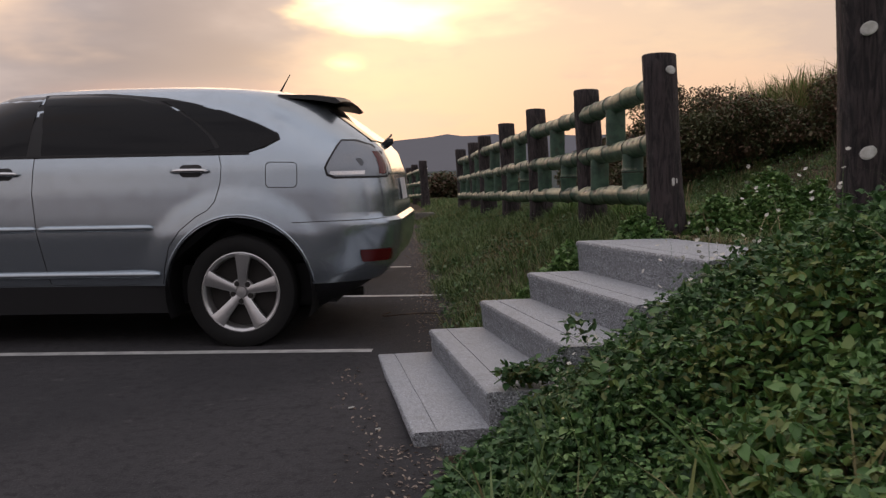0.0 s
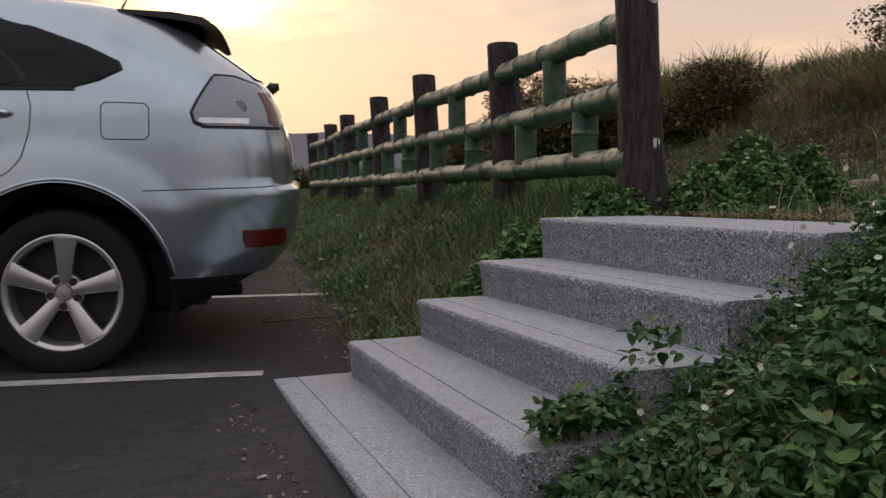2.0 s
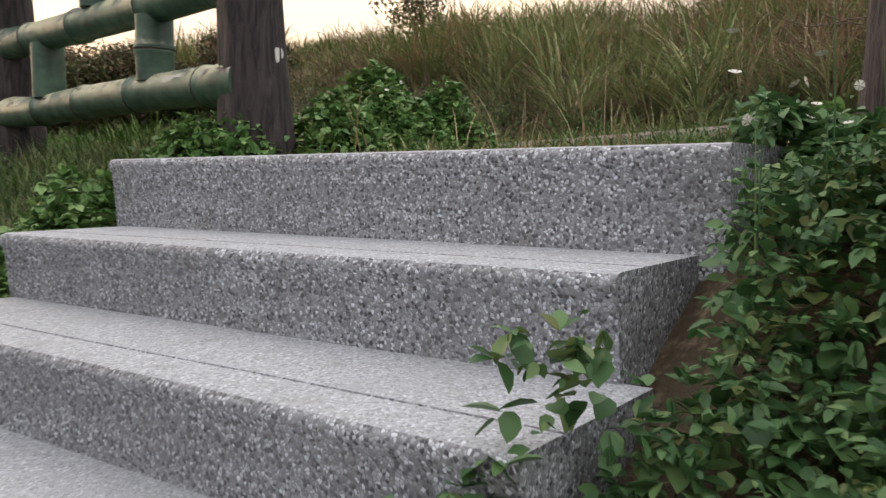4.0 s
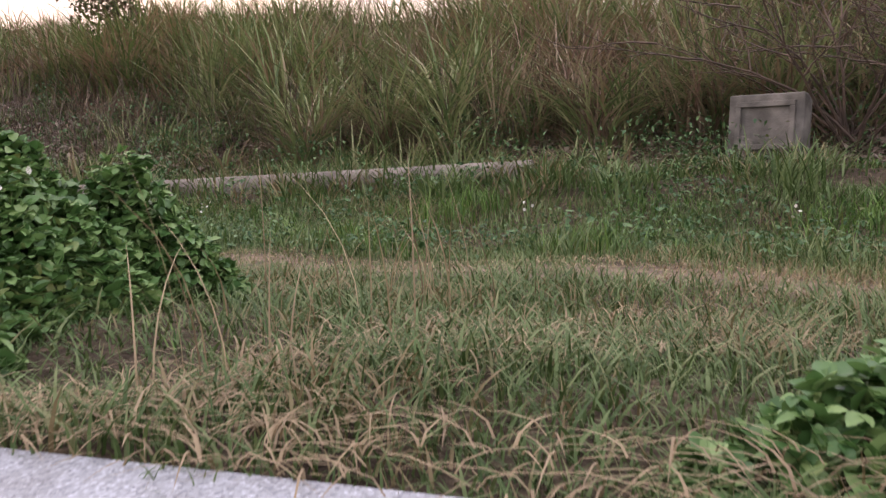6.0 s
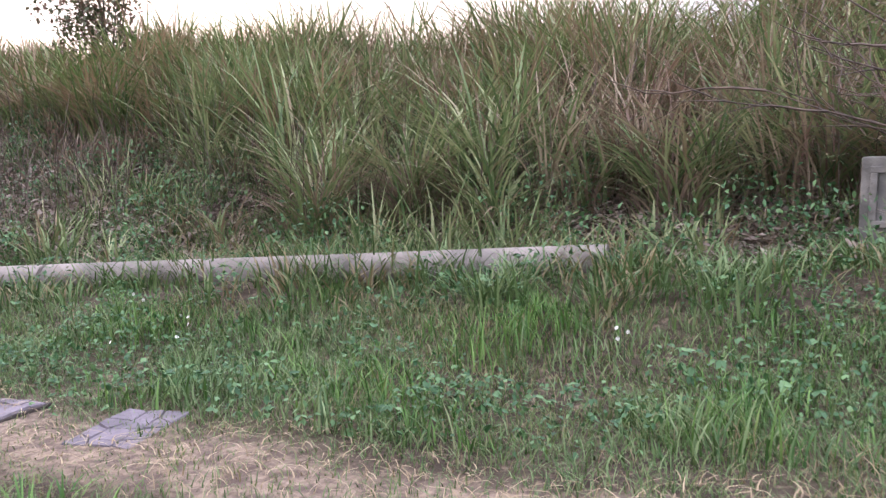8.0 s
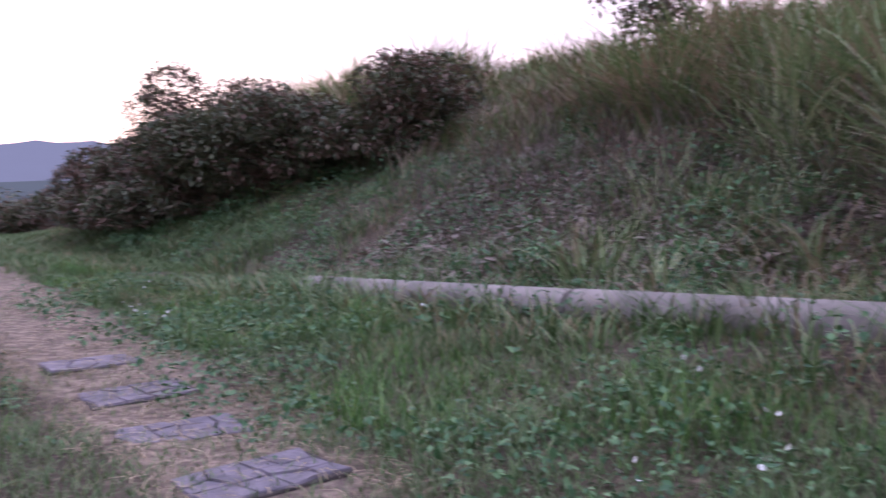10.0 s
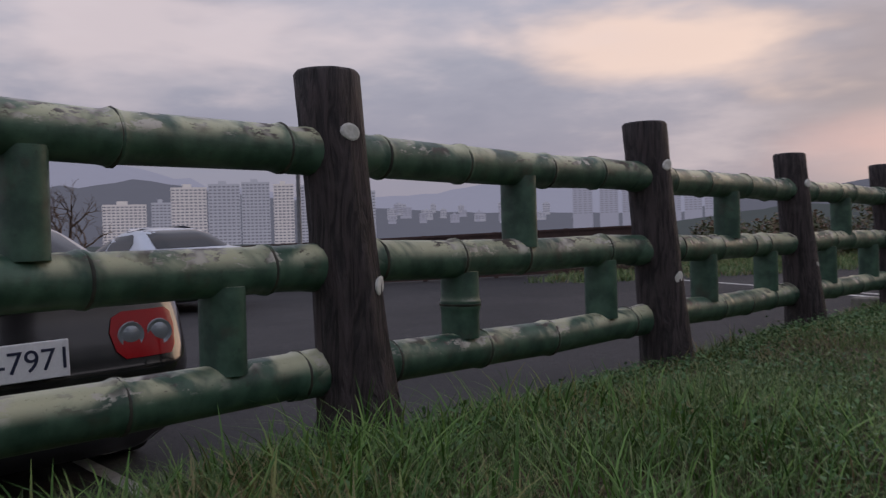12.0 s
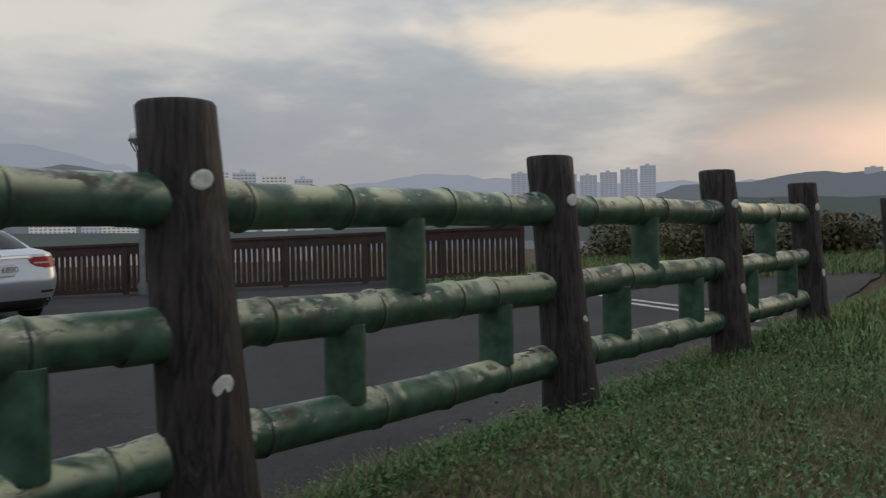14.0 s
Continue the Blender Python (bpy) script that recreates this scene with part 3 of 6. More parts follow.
def blades(name, x, y, z, tall, wide, bend, mat, label, category, joints=3, aim=None):
    """Many tapered blades that bow over, as one mesh."""
    m = len(x)
    way = PR.uniform(0, 2 * math.pi, m) if aim is None else aim
    out = np.stack([np.cos(way), np.sin(way)], -1)
    side = np.stack([-out[:, 1], out[:, 0]], -1)
    rows_v = []
    for j in range(joints + 1):
        u = j / joints
        reach = tall * bend * u ** 1.8
        h = tall * (u - 0.45 * bend * u * u)
        px = x + out[:, 0] * reach
        py = y + out[:, 1] * reach
        w = wide * (1 - 0.75 * u ** 1.5) * (0.0 if j == joints else 0.5)
        if j == joints:
            rows_v.append(np.stack([px, py, z + h], -1)[:, None])
        else:
            rows_v.append(np.stack([np.stack([px - side[:, 0] * w, py - side[:, 1] * w, z + h], -1),
                                    np.stack([px + side[:, 0] * w, py + side[:, 1] * w, z + h], -1)], 1))
    v = np.concatenate(rows_v, 1)
    per = v.shape[1]
    tri = []
    for j in range(joints - 1):
        a = 2 * j
        tri += [(a, a + 1, a + 3), (a, a + 3, a + 2)]
    tri.append((per - 3, per - 2, per - 1))
    f = (np.arange(m)[:, None, None] * per + np.array(tri)[None]).reshape(-1, 3)
    return tagged(raw_mesh(name, v.reshape(-1, 3), f, mat), label, category, kind="stuff")


def leaf_arrays(x, y, z, size, tilt, long=1.25, oval=False, way=None, lean=None):
    """Pointed leaves folded along the middle; oval ones have a rounded outline."""
    m = len(x)
    way = PR.uniform(0, 2 * math.pi, m) if way is None else way
    lean = PR.normal(0.0, tilt, m) + 0.25 if lean is None else lean
    roll = PR.normal(0, 0.35, m)
    ah = np.stack([np.cos(way) * np.cos(lean), np.sin(way) * np.cos(lean), -np.sin(lean)], -1)
    si = np.stack([-np.sin(way) * np.cos(roll), np.cos(way) * np.cos(roll), np.sin(roll)], -1)
    no = np.cross(ah, si)
    c = np.stack([x, y, z], -1)
    s = size[:, None]
    if oval:
        rim = ((0, 0), (0.12, 0.30), (0.42, 0.46), (0.74, 0.30), (1.0, 0), (0.74, -0.30), (0.42, -0.46), (0.12, -0.30))
        pts = [c + s * (u * long * ah + w * si + (0.30 * abs(w) - 0.16 * u * u) * no) for u, w in rim] + [c + s * (0.45 * long * ah - 0.05 * no)]
        f = (np.arange(m)[:, None, None] * 9 + np.array([(k, 8, (k + 1) % 8) for k in range(8)])[None]).reshape(-1, 3)
        return np.stack(pts, 1).reshape(-1, 3), f
    pts = [c, c + s * (0.42 * long * ah + 0.42 * si + 0.10 * no), c + s * long * ah - s * 0.12 * no, c + s * (0.42 * long * ah - 0.42 * si + 0.10 * no),
           c + s * (0.45 * long * ah) - s * 0.03 * no]
    v = np.stack(pts, 1)
    tri = np.array([(0, 4, 1), (1, 4, 2), (2, 4, 3), (3, 4, 0)])
    f = (np.arange(m)[:, None, None] * 5 + tri[None]).reshape(-1, 3)
    return v.reshape(-1, 3), f


def leaves(name, x, y, z, size, tilt, mat, label, category, long=1.25, oval=False):
    v, f = leaf_arrays(x, y, z, size, tilt, long, oval)
    return tagged(raw_mesh(name, v, f, mat), label, category, kind="stuff")


def sprigs(name, x, y, z, size, mat, label, category, long=1.45):
    """Leaves in threes from one node, the middle one largest, each node with its own slope."""
    m = len(x)
    way, lean = PR.uniform(0, 2 * math.pi, m), PR.normal(0.15, 0.68, m)
    parts = [(way, 1.0), (way + PR.normal(1.25, 0.15, m), 0.78), (way - PR.normal(1.25, 0.15, m), 0.78)]
    v, f, base = [], [], 0
    for w, k in parts:
        a, b = leaf_arrays(x, y, z, size * k, 0.3, long, True, w, lean + PR.normal(0, 0.16, m))
        v.append(a)
        f.append(b + base)
        base += len(a)
    return tagged(raw_mesh(name, np.concatenate(v), np.concatenate(f), mat), label, category, kind="stuff")


def off_stairs(x, y):
    return ~((x > -0.5) & (x < 1.70 + 0.03 * np.sin(9 * y) + 0.02 * np.sin(23 * y)) & (y > -1.84) & (y < 0.03))


def off_path(x, y, half=0.19):
    d = np.abs(x - path_x(y)) / (half + 0.14 * sstep(1.5, 6.0, y) + 0.22 * soft_noise(x, y, 2.1, 3))
    return (PR.random(len(x)) < 0.42 - 0.26 * sstep(1.0, 3.0, y) + 0.3 * soft_noise(x, y, 5.1, 2) + 0.7 * sstep(0.6, 1.25, d))


# lawn on the top of the bank, short and trodden by the path
def lawn_ok(x, y):
    return off_stairs(x, y) & (x > fence_x(y) - 0.35) & off_path(x, y)


x, y = scatter(215000, 1.4, 6.6, -3.2, 11.0, lawn_ok)
near_path = np.exp(-(((x - path_x(y)) / 0.9) ** 2))
tall = PR.uniform(0.035, 0.125, len(x)) * (0.6 + 0.5 * soft_noise(x, y, 1.9) + 0.45 * soft_noise(x, y, 6.3, 8)) * (1 - 0.45 * near_path)
tall *= 1 + 0.8 * np.exp(-(((x - fence_x(y) - 0.95) / 0.5) ** 2)) * sstep(0.8, 2.0, y) * (0.3 + soft_noise(x, y, 2.7, 4))
tall *= 1 - 0.45 * sstep(4.6, 6.2, y)
landing = sstep(4.2, 2.8, x) * sstep(0.9, -0.1, y)
tall *= 1 - 0.4 * landing
split = 0.06 * landing + soft_noise(x, y, 1.3, 2) + PR.normal(0, 0.2, len(x)) + 0.38 * np.exp(-(((x - path_x(y)) / 0.4) ** 2)) - 0.14 * sstep(3.9, 3.4, x) * sstep(1.0, 0.0, y) - 0.25 * sstep(2.0, 4.0, y)
dry = split > 0.76
for part_dry, mat, nm, lab in ((False, GRASS, "lawn_grass", "short green grass on top of the bank"), (True, DRYGRASS, "dry_lawn_grass", "straw-tinged dry grass beside the path")):
    k = dry == part_dry
    blades(nm, x[k], y[k], land_z(x[k], y[k]) - 0.01, tall[k], PR.uniform(0.0025, 0.0065, k.sum()), PR.uniform(0.25, 1.1, k.sum()), mat, lab, "grass")
x, y = scatter(60000, 2.2, 9.0, 11.0, 34.0, lambda x, y: (x > fence_x(y) - 0.6) & off_path(x, y))
blades("far_lawn_grass", x, y, land_z(x, y) - 0.01, PR.uniform(0.08, 0.2, len(x)), PR.uniform(0.012, 0.022, len(x)), PR.uniform(0.3, 0.9, len(x)), GRASS,
       "green grass along the path farther on", "grass", 2)
x, y = scatter(30000, -6.0, 4.0, 19.0, 36.0, lambda x, y: (y > 20.0 + 0.68 * (x - 2.0) + 3.2) & (x < fence_x(y)))
blades("verge_grass", x, y, land_z(x, y) + 0.02, PR.uniform(0.1, 0.3, len(x)), PR.uniform(0.015, 0.03, len(x)), PR.uniform(0.3, 0.9, len(x)), GRASS,
       "green verge grass beyond the parking lot", "grass", 2)

# weeds between the path and the pipe
x, y = scatter(62000, 5.0, 7.5, -4.0, 11.0, lambda x, y: (x > path_x(y) + 0.45) & (PR.random(len(x)) < 0.15 + 0.85 * soft_noise(x, y, 4.4, 6)))
tall = PR.uniform(0.07, 0.27, len(x)) * (0.22 + 1.5 * (0.6 * soft_noise(x, y, 4.1, 1) + 0.4 * soft_noise(x, y, 9.3, 7)) ** 2) * (1 - 0.6 * np.exp(-(((x - 6.85) / 0.4) ** 2)))
lush = soft_noise(x, y, 3.3, 11) + PR.normal(0, 0.12, len(x)) > 0.5
for k, mat, nm, lab in ((lush, LUSH, "lush_weeds", "dark lush grass clumps in front of the pipe"), (~lush, GRASS, "weedy_grass", "knee-high weedy green grass in front of the pipe")):
    blades(nm, x[k], y[k], land_z(x[k], y[k]) - 0.01, tall[k], PR.uniform(0.005, 0.011, k.sum()), PR.uniform(0.2, 0.9, k.sum()), mat, lab, "grass")
x, y = scatter(30000, 5.0, 8.2, -4.0, 9.0, lambda x, y: soft_noise(x, y, 2.6, 8) + 0.5 * soft_noise(x, y, 7.0, 1) > 0.72)
z = land_z(x, y) + PR.uniform(0.01, 0.19, len(x)) * (0.3 + soft_noise(x, y, 6.5, 3))
fine = PR.random(len(x)) < 0.8
leaves("low_weeds", x[fine], y[fine], z[fine], PR.uniform(0.012, 0.03, fine.sum()), 0.5, IVY, "low broad-leaved green weeds in the grass", "weeds")
sprigs("leafy_weeds", x[~fine], y[~fine], z[~fine], PR.uniform(0.014, 0.034, (~fine).sum()), IVY, "three-fingered weeds in the grass", "weeds")

# bank between the lot and the fence
def bank_ok(x, y):
    return (x > bank_foot(y) - 0.05) & (x < fence_x(y) + 0.2) & off_stairs(x, y)


x, y = scatter(90000, 0.1, 4.0, 0.0, 17.0, bank_ok)
blades("bank_grass", x, y, land_z(x, y) - 0.01, PR.uniform(0.06, 0.2, len(x)) * (0.5 + 0.9 * soft_noise(x, y, 2.2, 5)), PR.uniform(0.005, 0.011, len(x)),
       PR.uniform(0.3, 1.0, len(x)), GRASS, "rough green grass on the side of the bank", "grass")
x, y = scatter(12000, 0.1, 3.4, 0.03, 12.0, lambda x, y: bank_ok(x, y) & (soft_noise(x, y, 2.3, 7) + 0.5 * np.exp(-((y / 1.6) ** 2)) > 0.55))
leaves("bank_creeper", x, y, land_z(x, y) + PR.uniform(0.01, 0.14, len(x)) * (0.5 + soft_noise(x, y, 4.0)), PR.uniform(0.018, 0.045, len(x)), 0.4, IVY,
       "green creeper leaves among grass on the bank", "creeper")

# creeper over the bank on the near side of the steps
def creeper_ok(x, y):
    lip = -1.98 + 0.22 * soft_noise(x, y * 0, 6.0, 2) + 0.06 * np.sin(9 * x)
    left = -0.40 + 0.08 * np.sin(5 * y) + 0.42 * sstep(-2.35, -1.95, y)
    return (x > left) & (y < lip) & (x < fence_x(y) + 0.8 * sstep(-2.2, -2.8, y))


def creeper_lift(x, y):
    bumps = 0.22 * soft_noise(x, y, 3.1, 9) + 0.13 * soft_noise(x, y, 7.7, 3)
    return (0.09 + bumps * sstep(-0.4, 0.35, x)) * (0.65 + 0.35 * sstep(-1.7, -2.4, y)) * (1 - 0.6 * sstep(0.8, 1.3, x) * sstep(-2.7, -2.1, y))


x, y = scatter(70000, -0.55, 2.4, -6.6, -1.35, creeper_ok)
lift = creeper_lift(x, y)
base = np.maximum(land_z(x, y), np.where((y > -1.9), np.interp(x, [-0.4, 0.0, 0.01, 0.35, 0.36, 0.69, 0.70, 1.05, 1.06], [0.0, 0.0, 0.17, 0.17, 0.35, 0.35, 0.53, 0.53, 0.73]), -9))
leaves("creeper", x, y, base + lift * PR.uniform(0.1, 0.85, len(x)) ** 0.7, PR.uniform(0.016, 0.046, len(x)), 0.5, IVY,
       "dense dark green creeper leaves over the bank beside the steps", "creeper", 1.1, True)
k = PR.random(len(x)) < 0.6
x, y, base, lift = x[k], y[k], base[k], lift[k]
size = PR.uniform(0.4, 1.35, len(x)) * 0.024 * (0.65 + 0.8 * soft_noise(x, y, 5.2, 6))
z = base + lift * PR.uniform(0.72, 1.22, len(x))
# sunlight on the southern sprigs is put in as a brighter leaf colour
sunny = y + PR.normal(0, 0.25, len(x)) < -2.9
sprigs("creeper_sprigs", x[sunny], y[sunny], z[sunny], size[sunny], FRESH, "sunlit-toned green three-fingered leaves on top of the creeper", "creeper")
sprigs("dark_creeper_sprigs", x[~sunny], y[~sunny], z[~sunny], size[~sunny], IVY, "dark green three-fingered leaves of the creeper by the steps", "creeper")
x, y = scatter(5000, -0.5, 2.4, -7.0, -1.75, lambda x, y: creeper_ok(x, y) & (y < -2.5) & (soft_noise(x, y, 4.4, 3) > 0.72))
blades("creeper_grass", x, y, land_z(x, y), PR.uniform(0.2, 0.55, len(x)), PR.uniform(0.008, 0.016, len(x)), PR.uniform(0.2, 0.7, len(x)), GRASS,
       "long grass blades standing out of the creeper", "grass", 4)


m = 26
x, y = 0.09 + PR.normal(0, 0.09, m), -3.9 + PR.normal(0, 0.12, m)
blades("broad_blades", x, y, land_z(x, y), PR.uniform(0.35, 0.72, m), PR.uniform(0.016, 0.030, m), PR.uniform(0.25, 0.85, m), LUSH, "broad green grass blades standing out of the creeper", "grass", 6)


def mound(cx, cy, rx, ry, top, count, size, label):
    """A low bush of creeper leaves with a bumpy top."""
    a, r = PR.uniform(0, 2 * math.pi, count), np.sqrt(PR.random(count))
    edge = 0.78 + 0.22 * np.sin(3 * a + cx) + 0.12 * np.sin(7 * a + 3 * cy)
    x, y = cx + rx * edge * r * np.cos(a), cy + ry * edge * r * np.sin(a)
    g = land_z(x, y)
    h = (top - g) * np.maximum(0.05, 1 - r ** 1.8) * (0.36 + 0.46 * soft_noise(x, y, 6.0, 1) + 0.42 * soft_noise(x, y, 15.0, 4))
    u = PR.uniform(0.25, 1.0, count) ** 0.5
    return sprigs("leafy_mound", x, y, g + h * u, PR.uniform(0.45, 1.3, count) * size, FRESH, label, "bush", 1.2)


mound(2.76, 0.32, 0.64, 0.64, 1.22, 7600, 0.035, "fresh green leafy mound beside the end post of the fence")
mound(2.2, 0.16, 0.52, 0.45, 1.0, 3000, 0.031, "low green creeper in front of the leafy mound")
mound(1.75, 0.35, 0.45, 0.45, 1.02, 2800, 0.031, "fresh green creeper round the foot of the end post")
mound(2.10, -1.80, 0.40, 0.36, 0.86, 1300, 0.036, "fresh green creeper by the post beside the steps")
mound(1.1, 0.42, 0.5, 0.34, 0.74, 1700, 0.034, "green creeper against the upper steps")

# reeds on the slope
def reed_bed(name, clumps, per, x0, x1, y0, y1, tall, mat, label, width, keep=None):
    cx, cy = scatter(clumps, x0, x1, y0, y1, keep)
    size = PR.uniform(0.6, 1.15, len(cx)) * (0.75 + 0.5 * soft_noise(cx, cy, 1.1, 5))
    dx, dy = PR.normal(0, 0.13, len(cx) * per), PR.normal(0, 0.13, len(cx) * per)
    x, y = np.repeat(cx, per) + dx, np.repeat(cy, per) + dy
    h = np.repeat(size, per) * PR.uniform(0.45, 1.0, len(x)) * tall
    return blades(name, x, y, land_z(x, y) - 0.02, h, PR.uniform(0.6, 1.2, len(x)) * width, PR.uniform(0.25, 1.15, len(x)), mat, label, "reeds", 4,
                  np.arctan2(dy, dx) + PR.normal(0, 0.5, len(x)))


def reed_front(y):
    return 8.75 + 1.45 * sstep(2.2, 4.4, y)


reed_bed("reeds", 330, 44, 8.9, 13.8, -8.0, 5.0, 1.75, REED_GREEN, "tall green reeds on the slope", 0.030, lambda x, y: (x > reed_front(y)) & (soft_noise(x, y, 1.6, 12) > 0.30))
reed_bed("tan_reeds", 330, 40, 8.8, 13.8, -8.0, 5.0, 1.7, REED_TAN, "tall dry tan reeds on the slope", 0.022, lambda x, y: (x > reed_front(y)) & (soft_noise(x, y, 1.6, 3) > 0.34))
reed_bed("mixed_reeds", 260, 36, 10.2, 13.8, -8.0, 5.0, 1.5, REED, "brown and green reeds high on the slope", 0.030)
# arching clumps along the foot of the slope, each with a dead skirt
cy = np.linspace(-5.5, 4.6, 30) + PR.normal(0, 0.16, 30)
cx = reed_front(cy) + 0.1 + PR.normal(0, 0.22, 30)
for nm, per, spread, low_h, high_h, mat, wide, lab in (("arching_reeds", 64, 0.10, 0.6, 1.5, REED_GREEN, 0.026, "arching green reed clumps at the foot of the slope"),
                                                      ("reed_skirts", 60, 0.17, 0.3, 0.85, DEAD, 0.016, "dead pinkish-brown skirts of the reed clumps"),
                                                      ("reed_straw", 34, 0.14, 0.6, 1.3, REED_TAN, 0.018, "dry straw leaves hanging from the reed clumps")):
    dx, dy = PR.normal(0, spread, 30 * per), PR.normal(0, spread, 30 * per)
    x, y = np.repeat(cx, per) + dx, np.repeat(cy, per) + dy
    h = PR.uniform(low_h, high_h, len(x)) * np.repeat(PR.uniform(0.45, 1.1, 30), per)
    blades(nm, x, y, land_z(x, y) - 0.02, h, PR.uniform(0.6, 1.2, len(x)) * wide, PR.uniform(0.5, 1.55, len(x)), mat, lab, "reeds", 6, np.arctan2(dy, dx) + PR.normal(0, 0.4, len(x)))
reed_bed("low_reeds", 46, 30, 7.7, 9.4, -5.0, 4.5, 0.40, REED, "low brown and green grass tufts at the foot of the slope", 0.014)
reed_bed("green_tufts", 60, 40, 7.5, 10.5, -5.0, 6.0, 0.6, REED_GREEN, "fresh green reed tufts on the slope", 0.020)
reed_bed("far_reeds", 330, 42, 9.4, 14.0, 12.5, 22.0, 1.45, REED, "brown and green reeds farther along the slope", 0.034)
reed_bed("crest_reeds", 120, 42, 10.6, 14.0, 4.5, 7.8, 1.3, REED, "brown and green reeds along the crest of the slope", 0.030)
reed_bed("low_crest_reeds", 110, 42, 10.4, 14.0, 7.8, 12.5, 0.6, REED, "low brown and green reeds along the crest of the slope", 0.024)
reed_bed("far_tan_reeds", 170, 40, 10.0, 14.0, 3.5, 20.0, 0.62, REED_TAN, "dry tan grass farther along the slope", 0.022)
reed_bed("slope_grass", 520, 36, 7.5, 12.0, 1.2, 18.0, 0.34, GRASS, "rough green grass on the slope above the pipe", 0.015)
reed_bed("pipe_tufts", 150, 40, 6.6, 7.7, -2.2, 8.5, 0.38, GRASS, "green grass tufts round the pipe", 0.015)
reed_bed("lawn_tufts", 420, 26, 2.4, 6.8, -3.0, 9.0, 0.125, GRASS, "coarse green tufts in the lawn", 0.0065, lambda x, y: off_path(x, y, 0.5) & (np.abs(x - path_x(y)) > 0.5))
reed_bed("dry_tufts", 150, 30, 2.0, 6.6, -3.0, 6.0, 0.10, DRYGRASS, "coarse straw-coloured tufts in the lawn", 0.005, lambda x, y: off_stairs(x, y))


reed_bed("dead_reed_bases", 360, 30, 8.5, 12.0, -8.0, 6.0, 0.6, DEAD, "dry pinkish-brown dead reed bases on the slope", 0.018, lambda x, y: x > reed_front(y) - 0.1)
x, y = scatter(42000, 7.4, 10.6, -5.0, 8.0)
leaves("slope_litter", x, y, land_z(x, y) + PR.uniform(0.0, 0.07, len(x)), PR.uniform(0.018, 0.06, len(x)), 0.45, LITTER, "brown dead leaf litter under the reeds", "litter", 2.2)
x, y = scatter(2600, 7.5, 10.4, -4.0, 9.0)
blades("slope_straw", x, y, land_z(x, y) + 0.02, PR.uniform(0.1, 0.5, len(x)), PR.uniform(0.005, 0.010, len(x)), PR.uniform(1.1, 2.0, len(x)), REED_TAN, "dry grey-tan straw lying on the slope", "straw", 4)
x, y = scatter(52000, 7.5, 11.0, -6.0, 17.0, lambda x, y: soft_noise(x, y, 2.9, 4) > 0.48)
leaves("slope_weeds", x, y, land_z(x, y) + PR.uniform(0.03, 0.4, len(x)), PR.uniform(0.016, 0.04, len(x)), 0.6, IVY, "broad-leaved green weeds among the reeds", "weeds", 1.6)
y = PR.uniform(-7.0, 15.0, 7000)
x = bank_foot(y) - 0.02 + np.abs(PR.normal(0, 0.12, 7000)) * np.where(PR.random(7000) < 0.6, -1, 1)
ok = off_stairs(x, y)
x, y = x[ok], y[ok]
leaves("edge_litter", x, y, np.maximum(lot_z(x, y), land_z(x, y)) + 0.008, PR.uniform(0.007, 0.020, len(x)), 0.15, LITTER, "dry leaf litter along the edge of the asphalt", "litter", 1.8)
x, y = scatter(9000, 3.6, 6.0, -3.0, 9.0, lambda x, y: np.abs(x - path_x(y)) < 0.42 * (0.4 + soft_noise(x, y, 2.7, 5)))
blades("straw", x, y, land_z(x, y) + 0.012, PR.uniform(0.02, 0.07, len(x)), PR.uniform(0.003, 0.006, len(x)), np.full(len(x), 2.15), STRAW, "loose dry straw lying on the path", "straw", 3)

# thin dead stalks
def stalks(name, x, y, tall, mat, label):
    return blades(name, x, y, land_z(x, y), tall, PR.uniform(0.006, 0.010, len(x)), PR.uniform(0.15, 0.9, len(x)), mat, label, "stalks", 5)


x, y = scatter(1800, 8.4, 11.0, -6.0, 8.0)
stalks("dead_stalks", x, y, PR.uniform(0.5, 1.5, len(x)), TWIG, "dry bare stalks leaning among the reeds")


# flowering weeds: a stem with small white heads
def flower_heads(name, spots, label):
    vs, fs, base = [], [], 0
    for px, py, z0, h in spots:
        for s in range(3):
            top = Vector((px + PR.normal(0, 0.03), py + PR.normal(0, 0.03), z0 + h * (1 - 0.13 * s)))
            tip = Euler((PR.normal(0, 0.7), PR.normal(0, 0.7), PR.uniform(0, 6))).to_matrix()
            for k in range(5):
                a = 2 * math.pi * k / 5
                d = tip @ Vector((math.cos(a), math.sin(a), 0.25)) * 0.009
                e = tip @ Vector((-math.sin(a), math.cos(a), 0)) * 0.005
                vs += [top, top + d - e, top + d + e]
                fs.append((base, base + 1, base + 2))
                base += 3
    return tagged(raw_mesh(name, np.array(vs), np.array(fs), PETAL), label, "flowers", kind="stuff")


PETAL = plain("white_petals", (0.72, 0.70, 0.62), 0.7)
spots = []
for px, py, h in zip(PR.uniform(0.1, 1.4, 34), PR.uniform(-2.9, -1.95, 34), PR.uniform(0.25, 0.6, 34)):
    spots.append((px, py, float(land_z(px, py)), h))
for px, py, h in zip(PR.uniform(5.3, 7.0, 12), PR.uniform(-2.0, 8.0, 12), PR.uniform(0.15, 0.3, 12)):
    spots.append((px, py, float(land_z(px, py)), h))
for px, py, h in zip(PR.uniform(2.3, 3.1, 6), PR.uniform(0.1, 0.7, 6), PR.uniform(0.28, 0.44, 6)):
    spots.append((px, py, float(land_z(px, py)), h))
fx, fy, fz, fh = (np.array([s[i] for s in spots]) for i in range(4))
